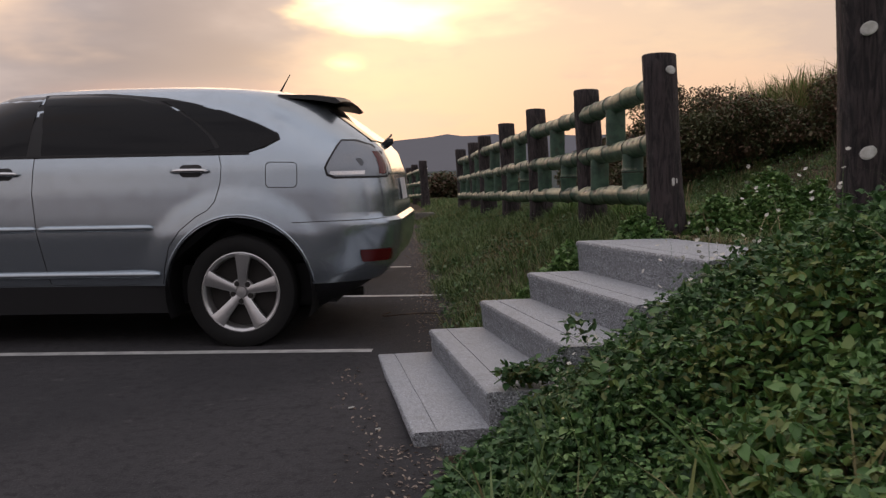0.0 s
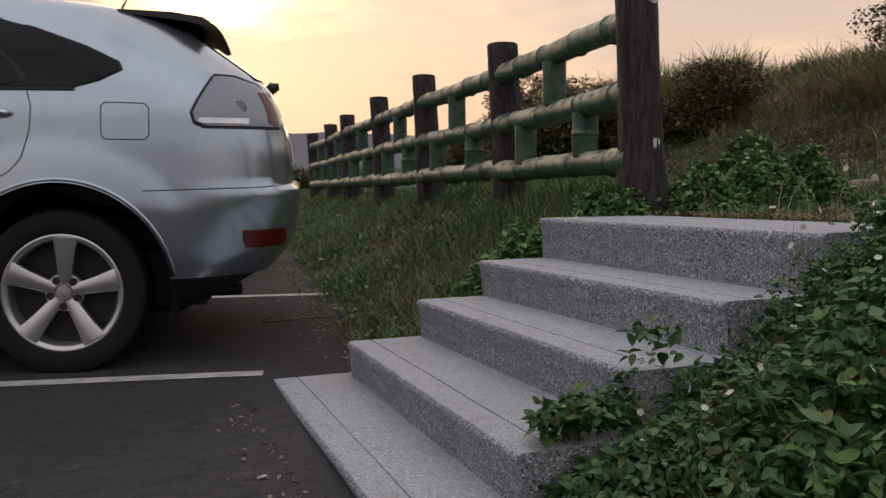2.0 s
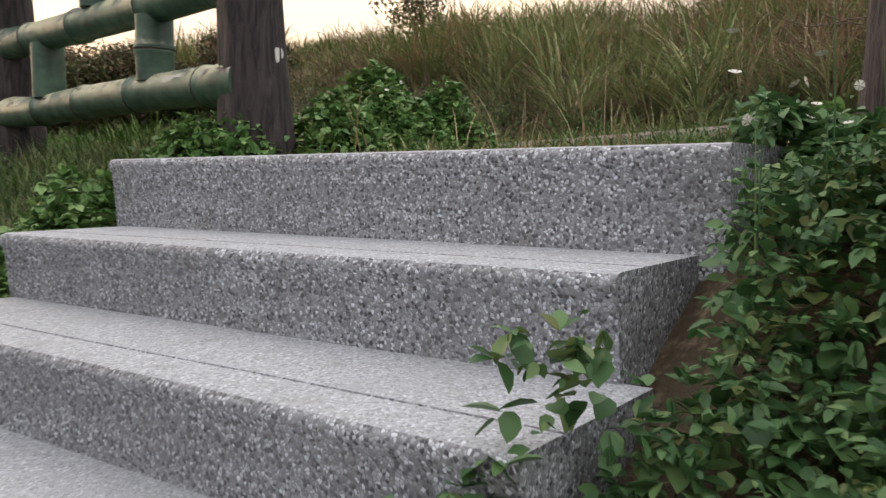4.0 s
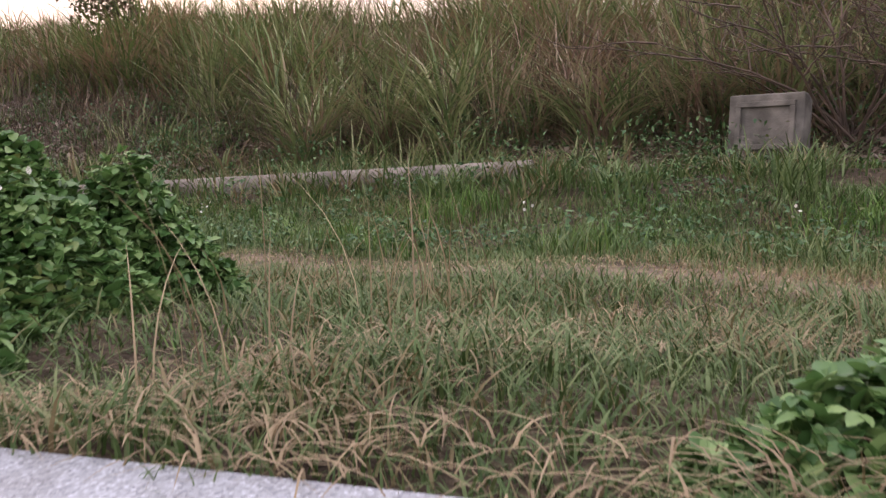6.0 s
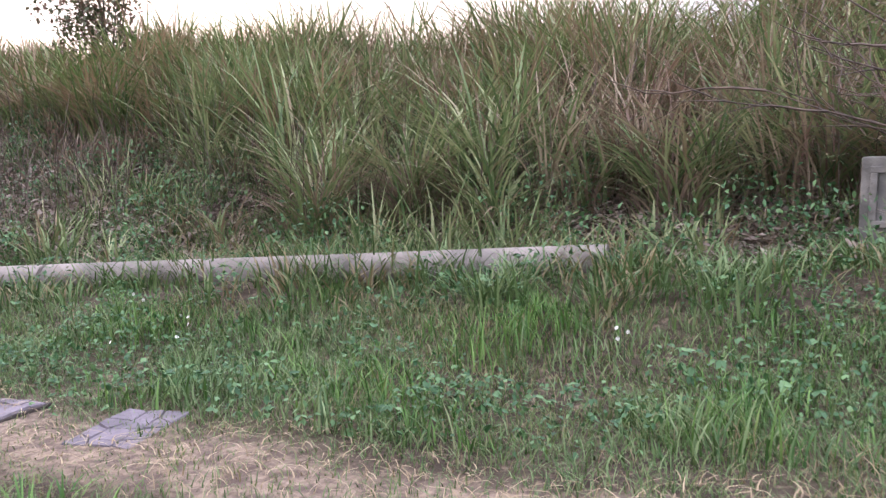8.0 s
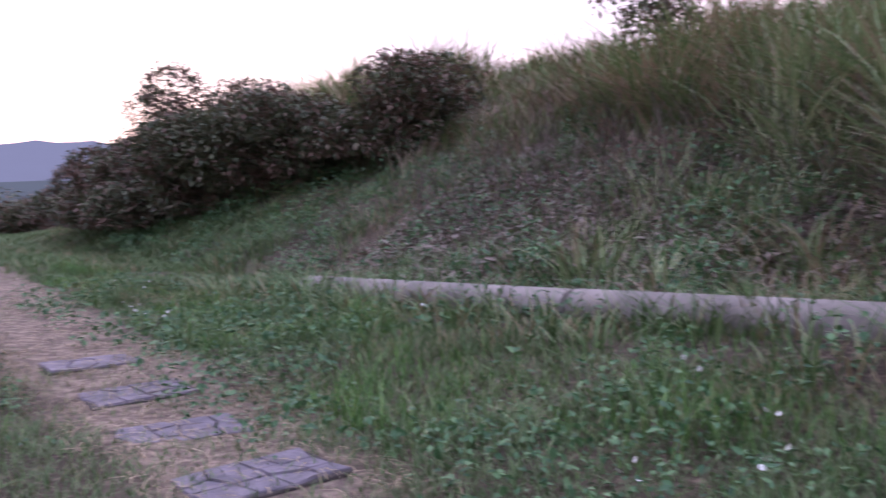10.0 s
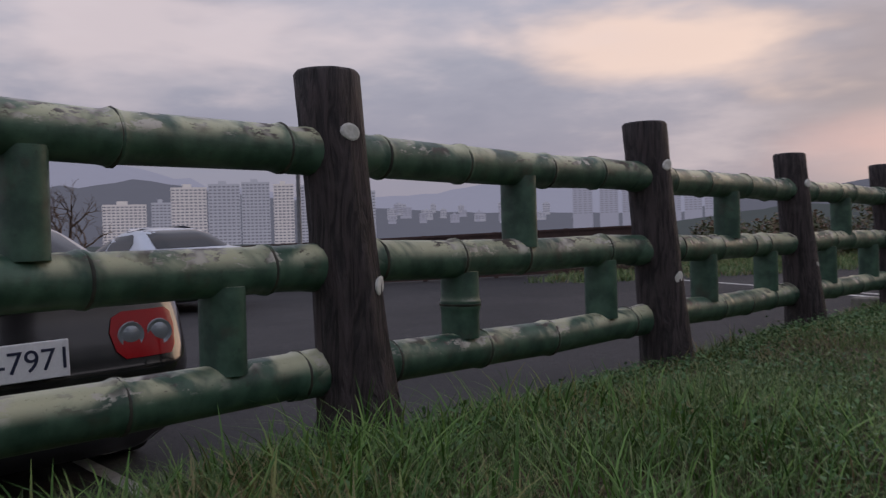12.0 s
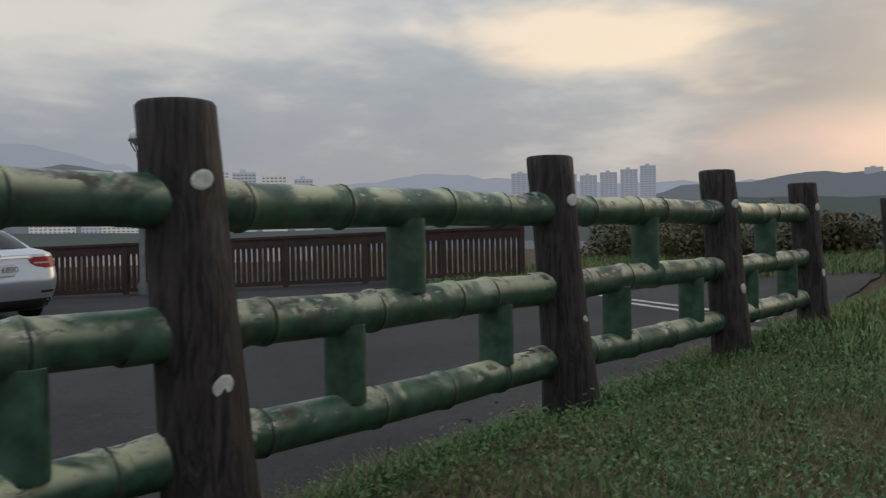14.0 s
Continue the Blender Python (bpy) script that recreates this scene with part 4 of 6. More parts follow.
blades("flower_stems", fx, fy, fz, fh, np.full(len(fx), 0.004), np.full(len(fx), 0.05), IVY, "thin green flower stems", "stems", 3)
flower_heads("wild_flowers", spots, "thin stems with small white wild flowers")


# shrubs
PR = np.random.default_rng(27)


def shrub(cx, cy, cz, r, h, count, size, label, mat=SHRUB, lean=0.0):
    bush = thing("shrub", label, "shrub", (cx, cy, 0), "shrubs")
    n_lobes = 14
    lobes = [(cx + PR.uniform(-0.75, 0.75) * r, cy + PR.uniform(-0.75, 0.75) * r, cz + h * PR.uniform(0.05, 0.70), r * PR.uniform(0.35, 0.6)) for _ in range(n_lobes)]
    lx, ly, lz, ls = (np.array([l[i] for l in lobes]) for i in range(4))
    pick = PR.integers(0, n_lobes, count)
    d = PR.normal(0, 1, (count, 3))
    d = d / np.linalg.norm(d, axis=1)[:, None] * PR.uniform(0.45, 1.05, count)[:, None] ** 0.5 * ls[pick][:, None]
    v, f = leaf_arrays(lx[pick] + d[:, 0] - cx, ly[pick] + d[:, 1] - cy, np.maximum(lz[pick] + d[:, 2] * 0.8, cz + 0.02), PR.uniform(0.6, 1.2, count) * size, 0.6, 1.4)
    raw_mesh("crown", v, f, mat).parent = bush
    for _ in range(7):
        a = PR.uniform(0, 6.28)
        tip = Vector((math.cos(a) * r * 0.6, math.sin(a) * r * 0.6, cz + h * PR.uniform(0.6, 1.0)))
        foot = Vector((math.cos(a) * 0.08, math.sin(a) * 0.08, cz - 0.1))
        mid = foot.lerp(tip, 0.5) + Vector((0, 0, 0.1))
        bm = tube(bmesh.new(), [(foot, tip - foot, 0.022), (mid, tip - foot, 0.014), (tip, tip - mid, 0.004)], 5)
        part("stem", bm, TWIG, bush)
    return bush


for cx, cy, r, h in ((8.6, 20.0, 0.9, 1.7), (8.7, 18.2, 1.1, 1.95), (8.7, 16.2, 1.2, 1.6), (9.1, 14.2, 1.2, 1.9), (9.6, 12.3, 1.2, 1.7), (10.6, 10.8, 1.1, 1.5), (10.2, 17.5, 1.5, 2.6)):
    shrub(cx, cy, float(land_z(cx, cy)), r, h, 14000, 0.075, "dense dark green shrub beside the grassy path")
for cx, cy, r, h in ((5.0, 30.0, 1.0, 1.35), (6.6, 30.3, 1.05, 1.3), (8.9, 30.5, 1.5, 1.3), (-1.5, 29.0, 1.6, 1.3), (-4.2, 30.0, 1.7, 1.2), (0.8, 30.5, 1.3, 1.0)):
    shrub(cx, cy, float(land_z(cx, cy)), r, h, 4500, 0.12, "dark rounded shrub at the far end of the path")
shrub(12.9, 7.9, float(land_z(12.9, 7.9)), 0.8, 1.6, 2200, 0.07, "dark twiggy shrub on the crest of the slope")
shrub(10.2, -2.6, float(land_z(10.2, -2.6)), 1.1, 1.5, 2600, 0.04, "half-bare brown shrub above the concrete block")


# a bare twiggy bush by the concrete block
def bare_bush(cx, cy, r, h, label):
    cz = float(land_z(cx, cy))
    bush = thing("bare_bush", label, "bush", (cx, cy, cz))
    rg = random.Random(21)
    for _ in range(16):
        a, b = rg.uniform(0, 6.28), rg.uniform(0.35, 1.0)
        bm = bmesh.new()

        def grow(p, d, length, rad, depth):
            pts = [p]
            for s in range(5):
                d2 = (d + Vector((rg.uniform(-1, 1), rg.uniform(-1, 1), rg.uniform(-0.7, 0.8))) * 0.24).normalized()
                p = p + d2 * length / 5
                d = d2
                pts.append(p)
                if depth < 2 and s > 0:
                    side = (d + Vector((rg.uniform(-1, 1), rg.uniform(-1, 1), rg.uniform(-0.5, 0.6))) * 0.9).normalized()
                    grow(p, side, length * rg.uniform(0.35, 0.6), rad * 0.55, depth + 1)
            tube(bm, [(q, d, rad * (1 - 0.16 * i)) for i, q in enumerate(pts)], 4 if depth else 5)

        grow(Vector((rg.uniform(-0.12, 0.12), rg.uniform(-0.12, 0.12), -0.05)), Vector((math.cos(a) * b, math.sin(a) * b, 0.9)).normalized(), h * rg.uniform(0.75, 1.2), 0.017, 0)
        part("branch", bm, TWIG, bush)
    return bush


bare_bush(8.15, -2.45, 0.9, 1.6, "bare brown twiggy bush beside the concrete block")
bare_bush(8.3, -3.5, 0.8, 1.4, "bare brown twiggy bush at the foot of the slope")

# long blades and straw in front of the landing
x, y = scatter(3600, 1.74, 3.4, -2.2, 0.6, lambda x, y: off_stairs(x, y) & (soft_noise(x, y, 3.4, 5) > 0.58))
blades("landing_straw", x, y, land_z(x, y) + 0.015, PR.uniform(0.03, 0.10, len(x)), PR.uniform(0.003, 0.006, len(x)), PR.uniform(1.3, 2.1, len(x)), STRAW,
       "flattened dry straw at the top of the steps", "straw", 3)
x, y = scatter(700, 1.74, 3.6, -1.9, 0.3, off_stairs)
blades("broad_grass", x, y, land_z(x, y) - 0.01, PR.uniform(0.06, 0.15, len(x)), PR.uniform(0.006, 0.011, len(x)), PR.uniform(0.6, 1.1, len(x)), GRASS,
       "broad green grass blades at the top of the steps", "grass", 4)

x, y = scatter(26000, 1.74, 4.05, -3.0, 1.0, lambda x, y: off_stairs(x, y) & (PR.random(len(x)) < 0.25 + 0.9 * soft_noise(x, y, 3.7, 9)))
blades("landing_grass", x, y, land_z(x, y) - 0.01, PR.uniform(0.04, 0.15, len(x)) * (0.6 + 0.6 * soft_noise(x, y, 5.0, 3)), PR.uniform(0.004, 0.008, len(x)), PR.uniform(0.4, 1.2, len(x)), GRASS,
       "trodden green grass between the steps and the path", "grass", 3)
x, y = scatter(420, 1.9, 3.6, -0.9, 0.9, lambda x, y: (x - 2.74) ** 2 + (y - 0.3) ** 2 > 0.2)
blades("seed_stalks", x[:70], y[:70], land_z(x[:70], y[:70]), PR.uniform(0.25, 0.55, 70), np.full(70, 0.004), PR.uniform(0.2, 0.8, 70), STRAW, "thin pale seed stalks in the grass", "stalks", 5)

reed_bed("fence_tufts", 360, 28, 2.2, 4.1, 0.9, 5.6, 0.25, LUSH, "lush green grass tufts along the fence", 0.009, lambda x, y: (x > fence_x(y) - 0.1) & (PR.random(len(x)) < 0.4 + 0.6 * soft_noise(x, y, 2.9, 2)))
reed_bed("lawn_clumps", 260, 24, 1.9, 6.6, -3.0, 9.0, 0.125, LUSH, "lush green clumps in the lawn", 0.006, lambda x, y: off_stairs(x, y) & (np.abs(x - path_x(y)) > 0.55))

x, y = scatter(30000, 2.2, 4.9, 3.6, 12.0, lambda x, y: (x > fence_x(y) - 0.2) & (np.abs(x - path_x(y)) > 0.45) & (soft_noise(x, y, 3.1, 2) + 0.3 * sstep(4.0, 6.0, y) > 0.5))
leaves("lawn_clover", x, y, land_z(x, y) + PR.uniform(0.01, 0.085, len(x)), PR.uniform(0.008, 0.024, len(x)), 0.5, IVY, "small clover-like weeds in the short grass by the fence", "weeds")
x, y = PR.uniform(1.69, 1.95, 420), -1.9 + 1.95 * PR.random(420) ** 1.6
blades("edge_straw", x, y, np.maximum(land_z(x, y), 0.738) + 0.002, PR.uniform(0.03, 0.10, 420), PR.uniform(0.003, 0.005, 420), PR.uniform(1.9, 2.2, 420), STRAW,
       "dry straw fringe hanging over the top step", "straw", 4)

# ---------------------------------------------------------------- parked cars


def car_paint(name, colour, rough=0.24, metal=0.9):
    k = material(name, rough, metal)
    k.shader.inputs["Coat Weight"].default_value = 0.6
    k.shader.inputs["Coat Roughness"].default_value = 0.08
    dust = k.noise(k.world, 9.0, 5)
    flake = k.noise(k.world, 900.0, 2)
    c = k.mix(k.span(dust, 0.45, 0.75, 0.0, 0.25), colour, tuple(0.6 * v + 0.06 for v in colour))
    c = k.mix(0.12, c, k.ramp(flake, [(0.3, (0.6, 0.6, 0.6)), (0.7, (1.2, 1.2, 1.2))]), "MULTIPLY")
    return paint(k, c)


SILVER = car_paint("silver_green_metallic_paint", (0.45, 0.52, 0.575))
SILVER_WHITE = car_paint("silver_metallic_paint", (0.46, 0.50, 0.57), 0.28, 0.55)
BLACK_PAINT = car_paint("black_car_paint", (0.012, 0.012, 0.013), 0.12, 0.2)
TINT = plain("dark_tinted_glass", (0.006, 0.006, 0.007), 0.06, 0.0, 0.22)
SEAL = plain("black_rubber_seal", (0.008, 0.008, 0.009), 0.6)
CLAD = plain("dark_grey_plastic", (0.030, 0.030, 0.032), 0.55)
TYRE = plain("tyre_rubber", (0.014, 0.014, 0.014), 0.85, 0, 0.3)
ALLOY = plain("alloy_wheel", (0.62, 0.62, 0.62), 0.32, 0.85)
CHROME = plain("chrome", (0.75, 0.75, 0.75), 0.12, 1.0)
DARKMETAL = plain("dark_brake_metal", (0.045, 0.042, 0.04), 0.6, 0.6)
LENS_RED = plain("red_lamp_lens", (0.27, 0.006, 0.008), 0.12, 0.0, 0.25)
LENS_DEEP = plain("dull_red_reflector", (0.10, 0.005, 0.006), 0.25, 0.0, 0.6)
LENS_CLEAR = plain("clear_lamp_lens", (0.27, 0.30, 0.33), 0.10, 0.3, 0.8)
PLATE_WHITE = plain("number_plate_white", (0.74, 0.75, 0.76), 0.4)
PLATE_INK = plain("number_plate_ink", (0.015, 0.02, 0.05), 0.5)


class CarShape:
    """A body told by level slices: half width, rear and front end at each height, with rounded corners."""

    def __init__(self, width, rear, front, rx=0.42, ry=0.34, power=2.3):
        self.tables = [np.array(t, float).T for t in (width, rear, front)]
        self.rx, self.ry, self.power = rx, ry, power
        self.flare, self.hubs, self.arch = 0.0, (), 0.0

    def at(self, z):
        return [float(np.interp(z, t[0], t[1])) for t in self.tables]

    def side(self, x, z):
        """Half width at a spot of the side, with the swell round the wheels."""
        out = min((math.hypot(x - hx, z - hz) - self.arch for hx, hz in self.hubs), default=1.0)
        return self.flank(x, z) + (self.flare * (1 - max(out, 0.0) / 0.17) ** 0.6 if out < 0.17 else 0.0)

    def flank(self, x, z):
        w, r, f = self.at(z)
        rx, ry = self.rx, min(self.ry, w * 0.7)
        if x < r + rx:
            u = min(max((r + rx - x) / rx, 0), 1)
            return w - ry + ry * (1 - u ** self.power) ** (1 / self.power)
        if x > f - rx * 1.6:
            u = min(max((x - f + rx * 1.6) / (rx * 1.6), 0), 1)
            return w - ry + ry * (1 - u ** self.power) ** (1 / self.power)
        return w

    def back(self, y, z):
        w, r, f = self.at(z)
        ry = min(self.ry, w * 0.7)
        u = min(max((abs(y) - (w - ry)) / ry, 0), 1)
        return r + self.rx * (1 - (1 - u ** self.power) ** (1 / self.power))

    def outline(self, z, columns):
        w, r, f = self.at(z)
        ry = min(self.ry, w * 0.7)
        half = [(self.back(y, z), y) for y in np.linspace(0, w - ry, 5)[:-1]]
        for k in range(10):
            a = (k / 10) * math.pi / 2
            u = math.sin(a) ** (2 / self.power)
            v = math.cos(a) ** (2 / self.power)
            half.append((r + self.rx - self.rx * v, w - ry + ry * u))
        for t in columns:
            x = r + self.rx + (f - 2.6 * self.rx - r) * t
            half.append((x, w))
        for k in range(1, 8):
            a = (k / 7) * math.pi / 2
            half.append((f - 1.6 * self.rx + 1.6 * self.rx * math.sin(a) ** (2 / self.power), w - ry + ry * math.cos(a) ** (2 / self.power)))
        half += [(f, y) for y in np.linspace(w - ry, 0, 4)[1:]]
        return half


def car_body(shape, heights, hubs, arch, mat, parent, label=""):
    bm = bmesh.new()
    columns = np.linspace(0, 1, 90)
    loops = []
    for z in heights:
        half = shape.outline(z, columns)
        ring = [bm.verts.new((x, y, z)) for x, y in half] + [bm.verts.new((x, -y, z)) for x, y in half[-2:0:-1]]
        loops.append(ring)
    m = len(loops[0])
    for a, b in zip(loops, loops[1:]):
        for k in range(m):
            bm.faces.new((a[k], a[(k + 1) % m], b[(k + 1) % m], b[k]))
    bm.faces.new(loops[-1])
    gone = [f for f in bm.faces if any(math.hypot(f.calc_center_median().x - hx, f.calc_center_median().z - hz) < arch and abs(f.calc_center_median().y) > 0.4
                                       for hx, hz in hubs)]
    bmesh.ops.delete(bm, geom=gone, context="FACES")
    for v in bm.verts:
        if v.is_boundary:
            for hx, hz in hubs:
                d = math.hypot(v.co.x - hx, v.co.z - hz)
                if d < arch + 0.075 and abs(v.co.y) > 0.4 and v.co.z > heights[0] + 0.01:
                    v.co.x, v.co.z = hx + (v.co.x - hx) * arch / d, hz + (v.co.z - hz) * arch / d
    for v in bm.verts:
        for hx, hz in hubs:
            out = math.hypot(v.co.x - hx, v.co.z - hz) - arch
            if shape.flare and out < 0.17 and abs(v.co.y) > 0.6:
                v.co.y += math.copysign(shape.flare * (1 - max(out, 0.0) / 0.17) ** 0.6, v.co.y)
    bmesh.ops.recalc_face_normals(bm, faces=bm.faces)
    return smooth(part("body", bm, mat, parent, label), 35)


def side_patch(name, shape, rows, off, mat, parent, cols=14, mirror=(1, -1), label=""):
    """A panel on the car's side: rows of (height, from, to)."""
    made = None
    for sgn in mirror:
        bm = bmesh.new()
        grid = [[bm.verts.new((x, sgn * (shape.side(x, z) + off), z)) for x in np.linspace(a, b, cols)] for z, a, b in rows]
        for r, s in zip(grid, grid[1:]):
            for i in range(cols - 1):
                bm.faces.new((r[i], r[i + 1], s[i + 1], s[i]) if sgn < 0 else (s[i], s[i + 1], r[i + 1], r[i]))
        rim = bmesh.ops.extrude_face_region(bm, geom=list(bm.faces))
        bmesh.ops.translate(bm, vec=(0, sgn * 0.004, 0), verts=[v for v in rim["geom"] if isinstance(v, bmesh.types.BMVert)])
        bmesh.ops.recalc_face_normals(bm, faces=bm.faces)
        made = smooth(part(name, bm, mat, parent, label), 40)
    return made


def back_patch(name, shape, rows, off, mat, parent, cols=10, label=""):
    bm = bmesh.new()
    grid = [[bm.verts.new((shape.back(y, z) - off, y, z)) for y in np.linspace(a, b, cols)] for z, a, b in rows]
    for r, s in zip(grid, grid[1:]):
        for i in range(cols - 1):
            bm.faces.new((r[i], r[i + 1], s[i + 1], s[i]))
    rim = bmesh.ops.extrude_face_region(bm, geom=list(bm.faces))
    bmesh.ops.translate(bm, vec=(-0.004, 0, 0), verts=[v for v in rim["geom"] if isinstance(v, bmesh.types.BMVert)])
    bmesh.ops.recalc_face_normals(bm, faces=bm.faces)
    return smooth(part(name, bm, mat, parent, label), 40)


def seam(shape, pts, parent, width=0.005):
    """A dark gap line on the near side, along points of (x, z)."""
    bm = bmesh.new()
    fine = []
    for (x0, z0), (x1, z1) in zip(pts, pts[1:]):
        fine += [(x0 + (x1 - x0) * k / 6, z0 + (z1 - z0) * k / 6) for k in range(6)]
    fine.append(pts[-1])
    for sgn in (1, -1):
        bm = bmesh.new()
        rings = []
        for i, (x, z) in enumerate(fine):
            a, b = fine[max(i - 1, 0)], fine[min(i + 1, len(fine) - 1)]
            d = Vector((b[0] - a[0], 0, b[1] - a[1]))
            rings.append((Vector((x, sgn * (shape.side(x, z) + 0.0005), z)), d, width / 2))
        tube(bm, rings, 6)
        part("panel_gap", bm, SEAL, parent)


def lathe_y(bm, profile, cx, cz, side, sides=40):
    """Turns (radius, depth) round the axle; depth grows outwards."""
    loops = []
    for r, d in profile:
        loops.append([bm.verts.new((cx + r * math.cos(2 * math.pi * k / sides), side * d, cz + r * math.sin(2 * math.pi * k / sides))) for k in range(sides)])
    for a, b in zip(loops, loops[1:]):
        for k in range(sides):
            bm.faces.new((a[k], a[(k + 1) % sides], b[(k + 1) % sides], b[k]))
    bmesh.ops.recalc_face_normals(bm, faces=bm.faces)
    return bm


def car_wheel(parent, cx, cz, face, radius, rim, side, spokes=5, turn=0.0):
    """A wheel: tyre, rim with spokes, nuts and the dark brake behind; face is the outer plane's distance from the middle."""
    tyre = smooth(part("wheel", lathe_y(bmesh.new(), [(rim * 0.98, face - 0.21), (radius * 0.93, face - 0.22), (radius, face - 0.19), (radius, face - 0.04), (radius * 0.975, face - 0.012),
                                                     (radius * 0.90, face + 0.0), (rim * 1.09, face - 0.004), (rim * 1.02, face - 0.016), (rim * 0.98, face - 0.03)], cx, cz, side),
                       TYRE, parent, "black rubber tyre"), 40)
    smooth(part("rim", lathe_y(bmesh.new(), [(rim * 0.90, face - 0.18), (rim * 0.91, face - 0.03), (rim * 0.95, face - 0.016), (rim * 1.0, face - 0.012), (rim * 1.035, face - 0.016),
                                             (rim * 1.035, face - 0.03)], cx, cz, side), ALLOY, tyre, "bright alloy rim"), 40)
    part("brake", lathe_y(bmesh.new(), [(0.001, face - 0.11), (rim * 0.9, face - 0.11)], cx, cz, side), DARKMETAL, tyre, "dark brake disc")
    for k in range(spokes):
        a = turn + 2 * math.pi * k / spokes
        bm = bmesh.new()
        rows_s = []
        for r, half, d in ((rim * 0.16, 0.026, 0.045), (rim * 0.40, 0.030, 0.034), (rim * 0.70, 0.039, 0.022), (rim * 0.96, 0.052, 0.018)):
            ring = []
            for across, depth in ((-1, 0.04), (-1, 0.008), (-0.55, 0.0), (0.55, 0.0), (1, 0.008), (1, 0.04)):
                u, w = r, across * half
                ring.append(bm.verts.new((cx + u * math.cos(a) - w * math.sin(a), side * (face - d - depth + 0.012), cz + u * math.sin(a) + w * math.cos(a))))
            rows_s.append(ring)
        for p, q in zip(rows_s, rows_s[1:]):
            for i in range(6):
                bm.faces.new((p[i], p[(i + 1) % 6], q[(i + 1) % 6], q[i]))
        bm.faces.new(rows_s[0])
        bm.faces.new(rows_s[-1])
        bmesh.ops.recalc_face_normals(bm, faces=bm.faces)
        smooth(part("spoke", bm, ALLOY, tyre), 40)
        b = a + math.pi / spokes
        nut = bmesh.new()
        c = Vector((cx + rim * 0.24 * math.cos(b), side * (face - 0.04), cz + rim * 0.24 * math.sin(b)))
        tube(nut, [(c - Vector((0, side * 0.02, 0)), (0, side, 0), 0.019), (c + Vector((0, side * 0.008, 0)), (0, side, 0), 0.017)], 8)
        part("wheel_nut", nut, DARKMETAL, tyre)
    smooth(part("hub_cap", lathe_y(bmesh.new(), [(rim * 0.34, face - 0.07), (rim * 0.33, face - 0.048), (rim * 0.15, face - 0.042), (rim * 0.13, face - 0.03), (0.001, face - 0.028)], cx, cz, side, 24), ALLOY, tyre), 40)
    return tyre


def wheel_house(parent, shape, hx, hz, arch, inside=0.45):
    for sgn in (1, -1):
        bm = bmesh.new()
        rows_w = []
        for d in (shape.side(hx, hz + arch * 0.9) - 0.004, inside):
            rows_w.append([bm.verts.new((hx + (arch + 0.004) * math.cos(a), sgn * d, hz + (arch + 0.004) * math.sin(a))) for a in np.linspace(-0.35, math.pi + 0.35, 30)])
        for i in range(29):
            bm.faces.new((rows_w[0][i], rows_w[0][i + 1], rows_w[1][i + 1], rows_w[1][i]))
        bm.faces.new(rows_w[1])
        part("wheel_house", bm, SEAL, parent)


def write(parent, text, size, at, turn, mat, name="lettering"):
    """Flat letters with a little thickness."""
    cu = bpy.data.curves.new(name, "FONT")
    cu.body, cu.size, cu.extrude, cu.align_x, cu.align_y = text, size, 0.001, "CENTER", "CENTER"
    ob = bpy.data.objects.new(name, cu)
    me = bpy.data.meshes.new_from_object(ob)
    bpy.data.objects.remove(ob)
    me.materials.append(mat)
    ob = new(name, me)
    ob.parent = parent
    ob.matrix_basis = Matrix.Translation(at) @ Euler(turn).to_matrix().to_4x4()
    return ob


def place_car(car, x, y, front, k, tall=1.0):
    """Stands a car with the middle of its rear end at x, y, its nose along front, at scale k, on the slope of the lot."""
    f = Vector((front[0], front[1], 0)).normalized()
    l = Vector((-f.y, f.x, 0))
    mid = Vector((x, y, 0)) + f * 2.2 * k
    grad = lambda d: float(lot_z(mid.x + d.x, mid.y + d.y) - lot_z(mid.x - d.x, mid.y - d.y)) / 2
    f3 = (f + Vector((0, 0, grad(f)))).normalized()
    l3 = (l + Vector((0, 0, grad(l)))).normalized()
    u3 = f3.cross(l3)
    base = Vector((x, y, float(lot_z(mid.x, mid.y)) - f3.z * 2.2 * k))
    car.matrix_basis = Matrix.Translation(base) @ Matrix((f3, l3, u3)).transposed().to_4x4() @ Matrix.Diagonal((k, k, k * tall, 1.0))


# ---- the silver off-roader by the steps
suv = thing("suv", "silver metallic suv with dark tinted windows, parked beside the steps", "car")
S = CarShape([(0.24, 0.84), (0.36, 0.87), (0.5, 0.90), (0.72, 0.922), (0.82, 0.92), (1.0, 0.912), (1.14, 0.895), (1.24, 0.868), (1.4, 0.80), (1.52, 0.735), (1.60, 0.67), (1.65, 0.59),
              (1.685, 0.46), (1.70, 0.25)],
             [(0.24, 0.50), (0.34, 0.30), (0.42, 0.17), (0.52, 0.09), (0.62, 0.055), (0.74, 0.04), (0.785, 0.045), (0.81, 0.075), (0.95, 0.085), (1.1, 0.11), (1.24, 0.165), (1.30, 0.22), (1.42, 0.385),
              (1.55, 0.56), (1.60, 0.66), (1.65, 0.86), (1.685, 1.2), (1.70, 1.7)],
             [(0.24, 4.3), (0.4, 4.62), (0.6, 4.73), (0.8, 4.68), (0.92, 4.5), (1.02, 4.05), (1.07, 3.75), (1.2, 3.52), (1.4, 3.22), (1.55, 3.0), (1.62, 2.9), (1.66, 2.82), (1.69, 2.62), (1.70, 2.4)],
             0.52, 0.36, 2.2)
HZ = 0.355
S.flare, S.hubs, S.arch = 0.026, ((1.085, HZ), (3.80, HZ)), 0.475
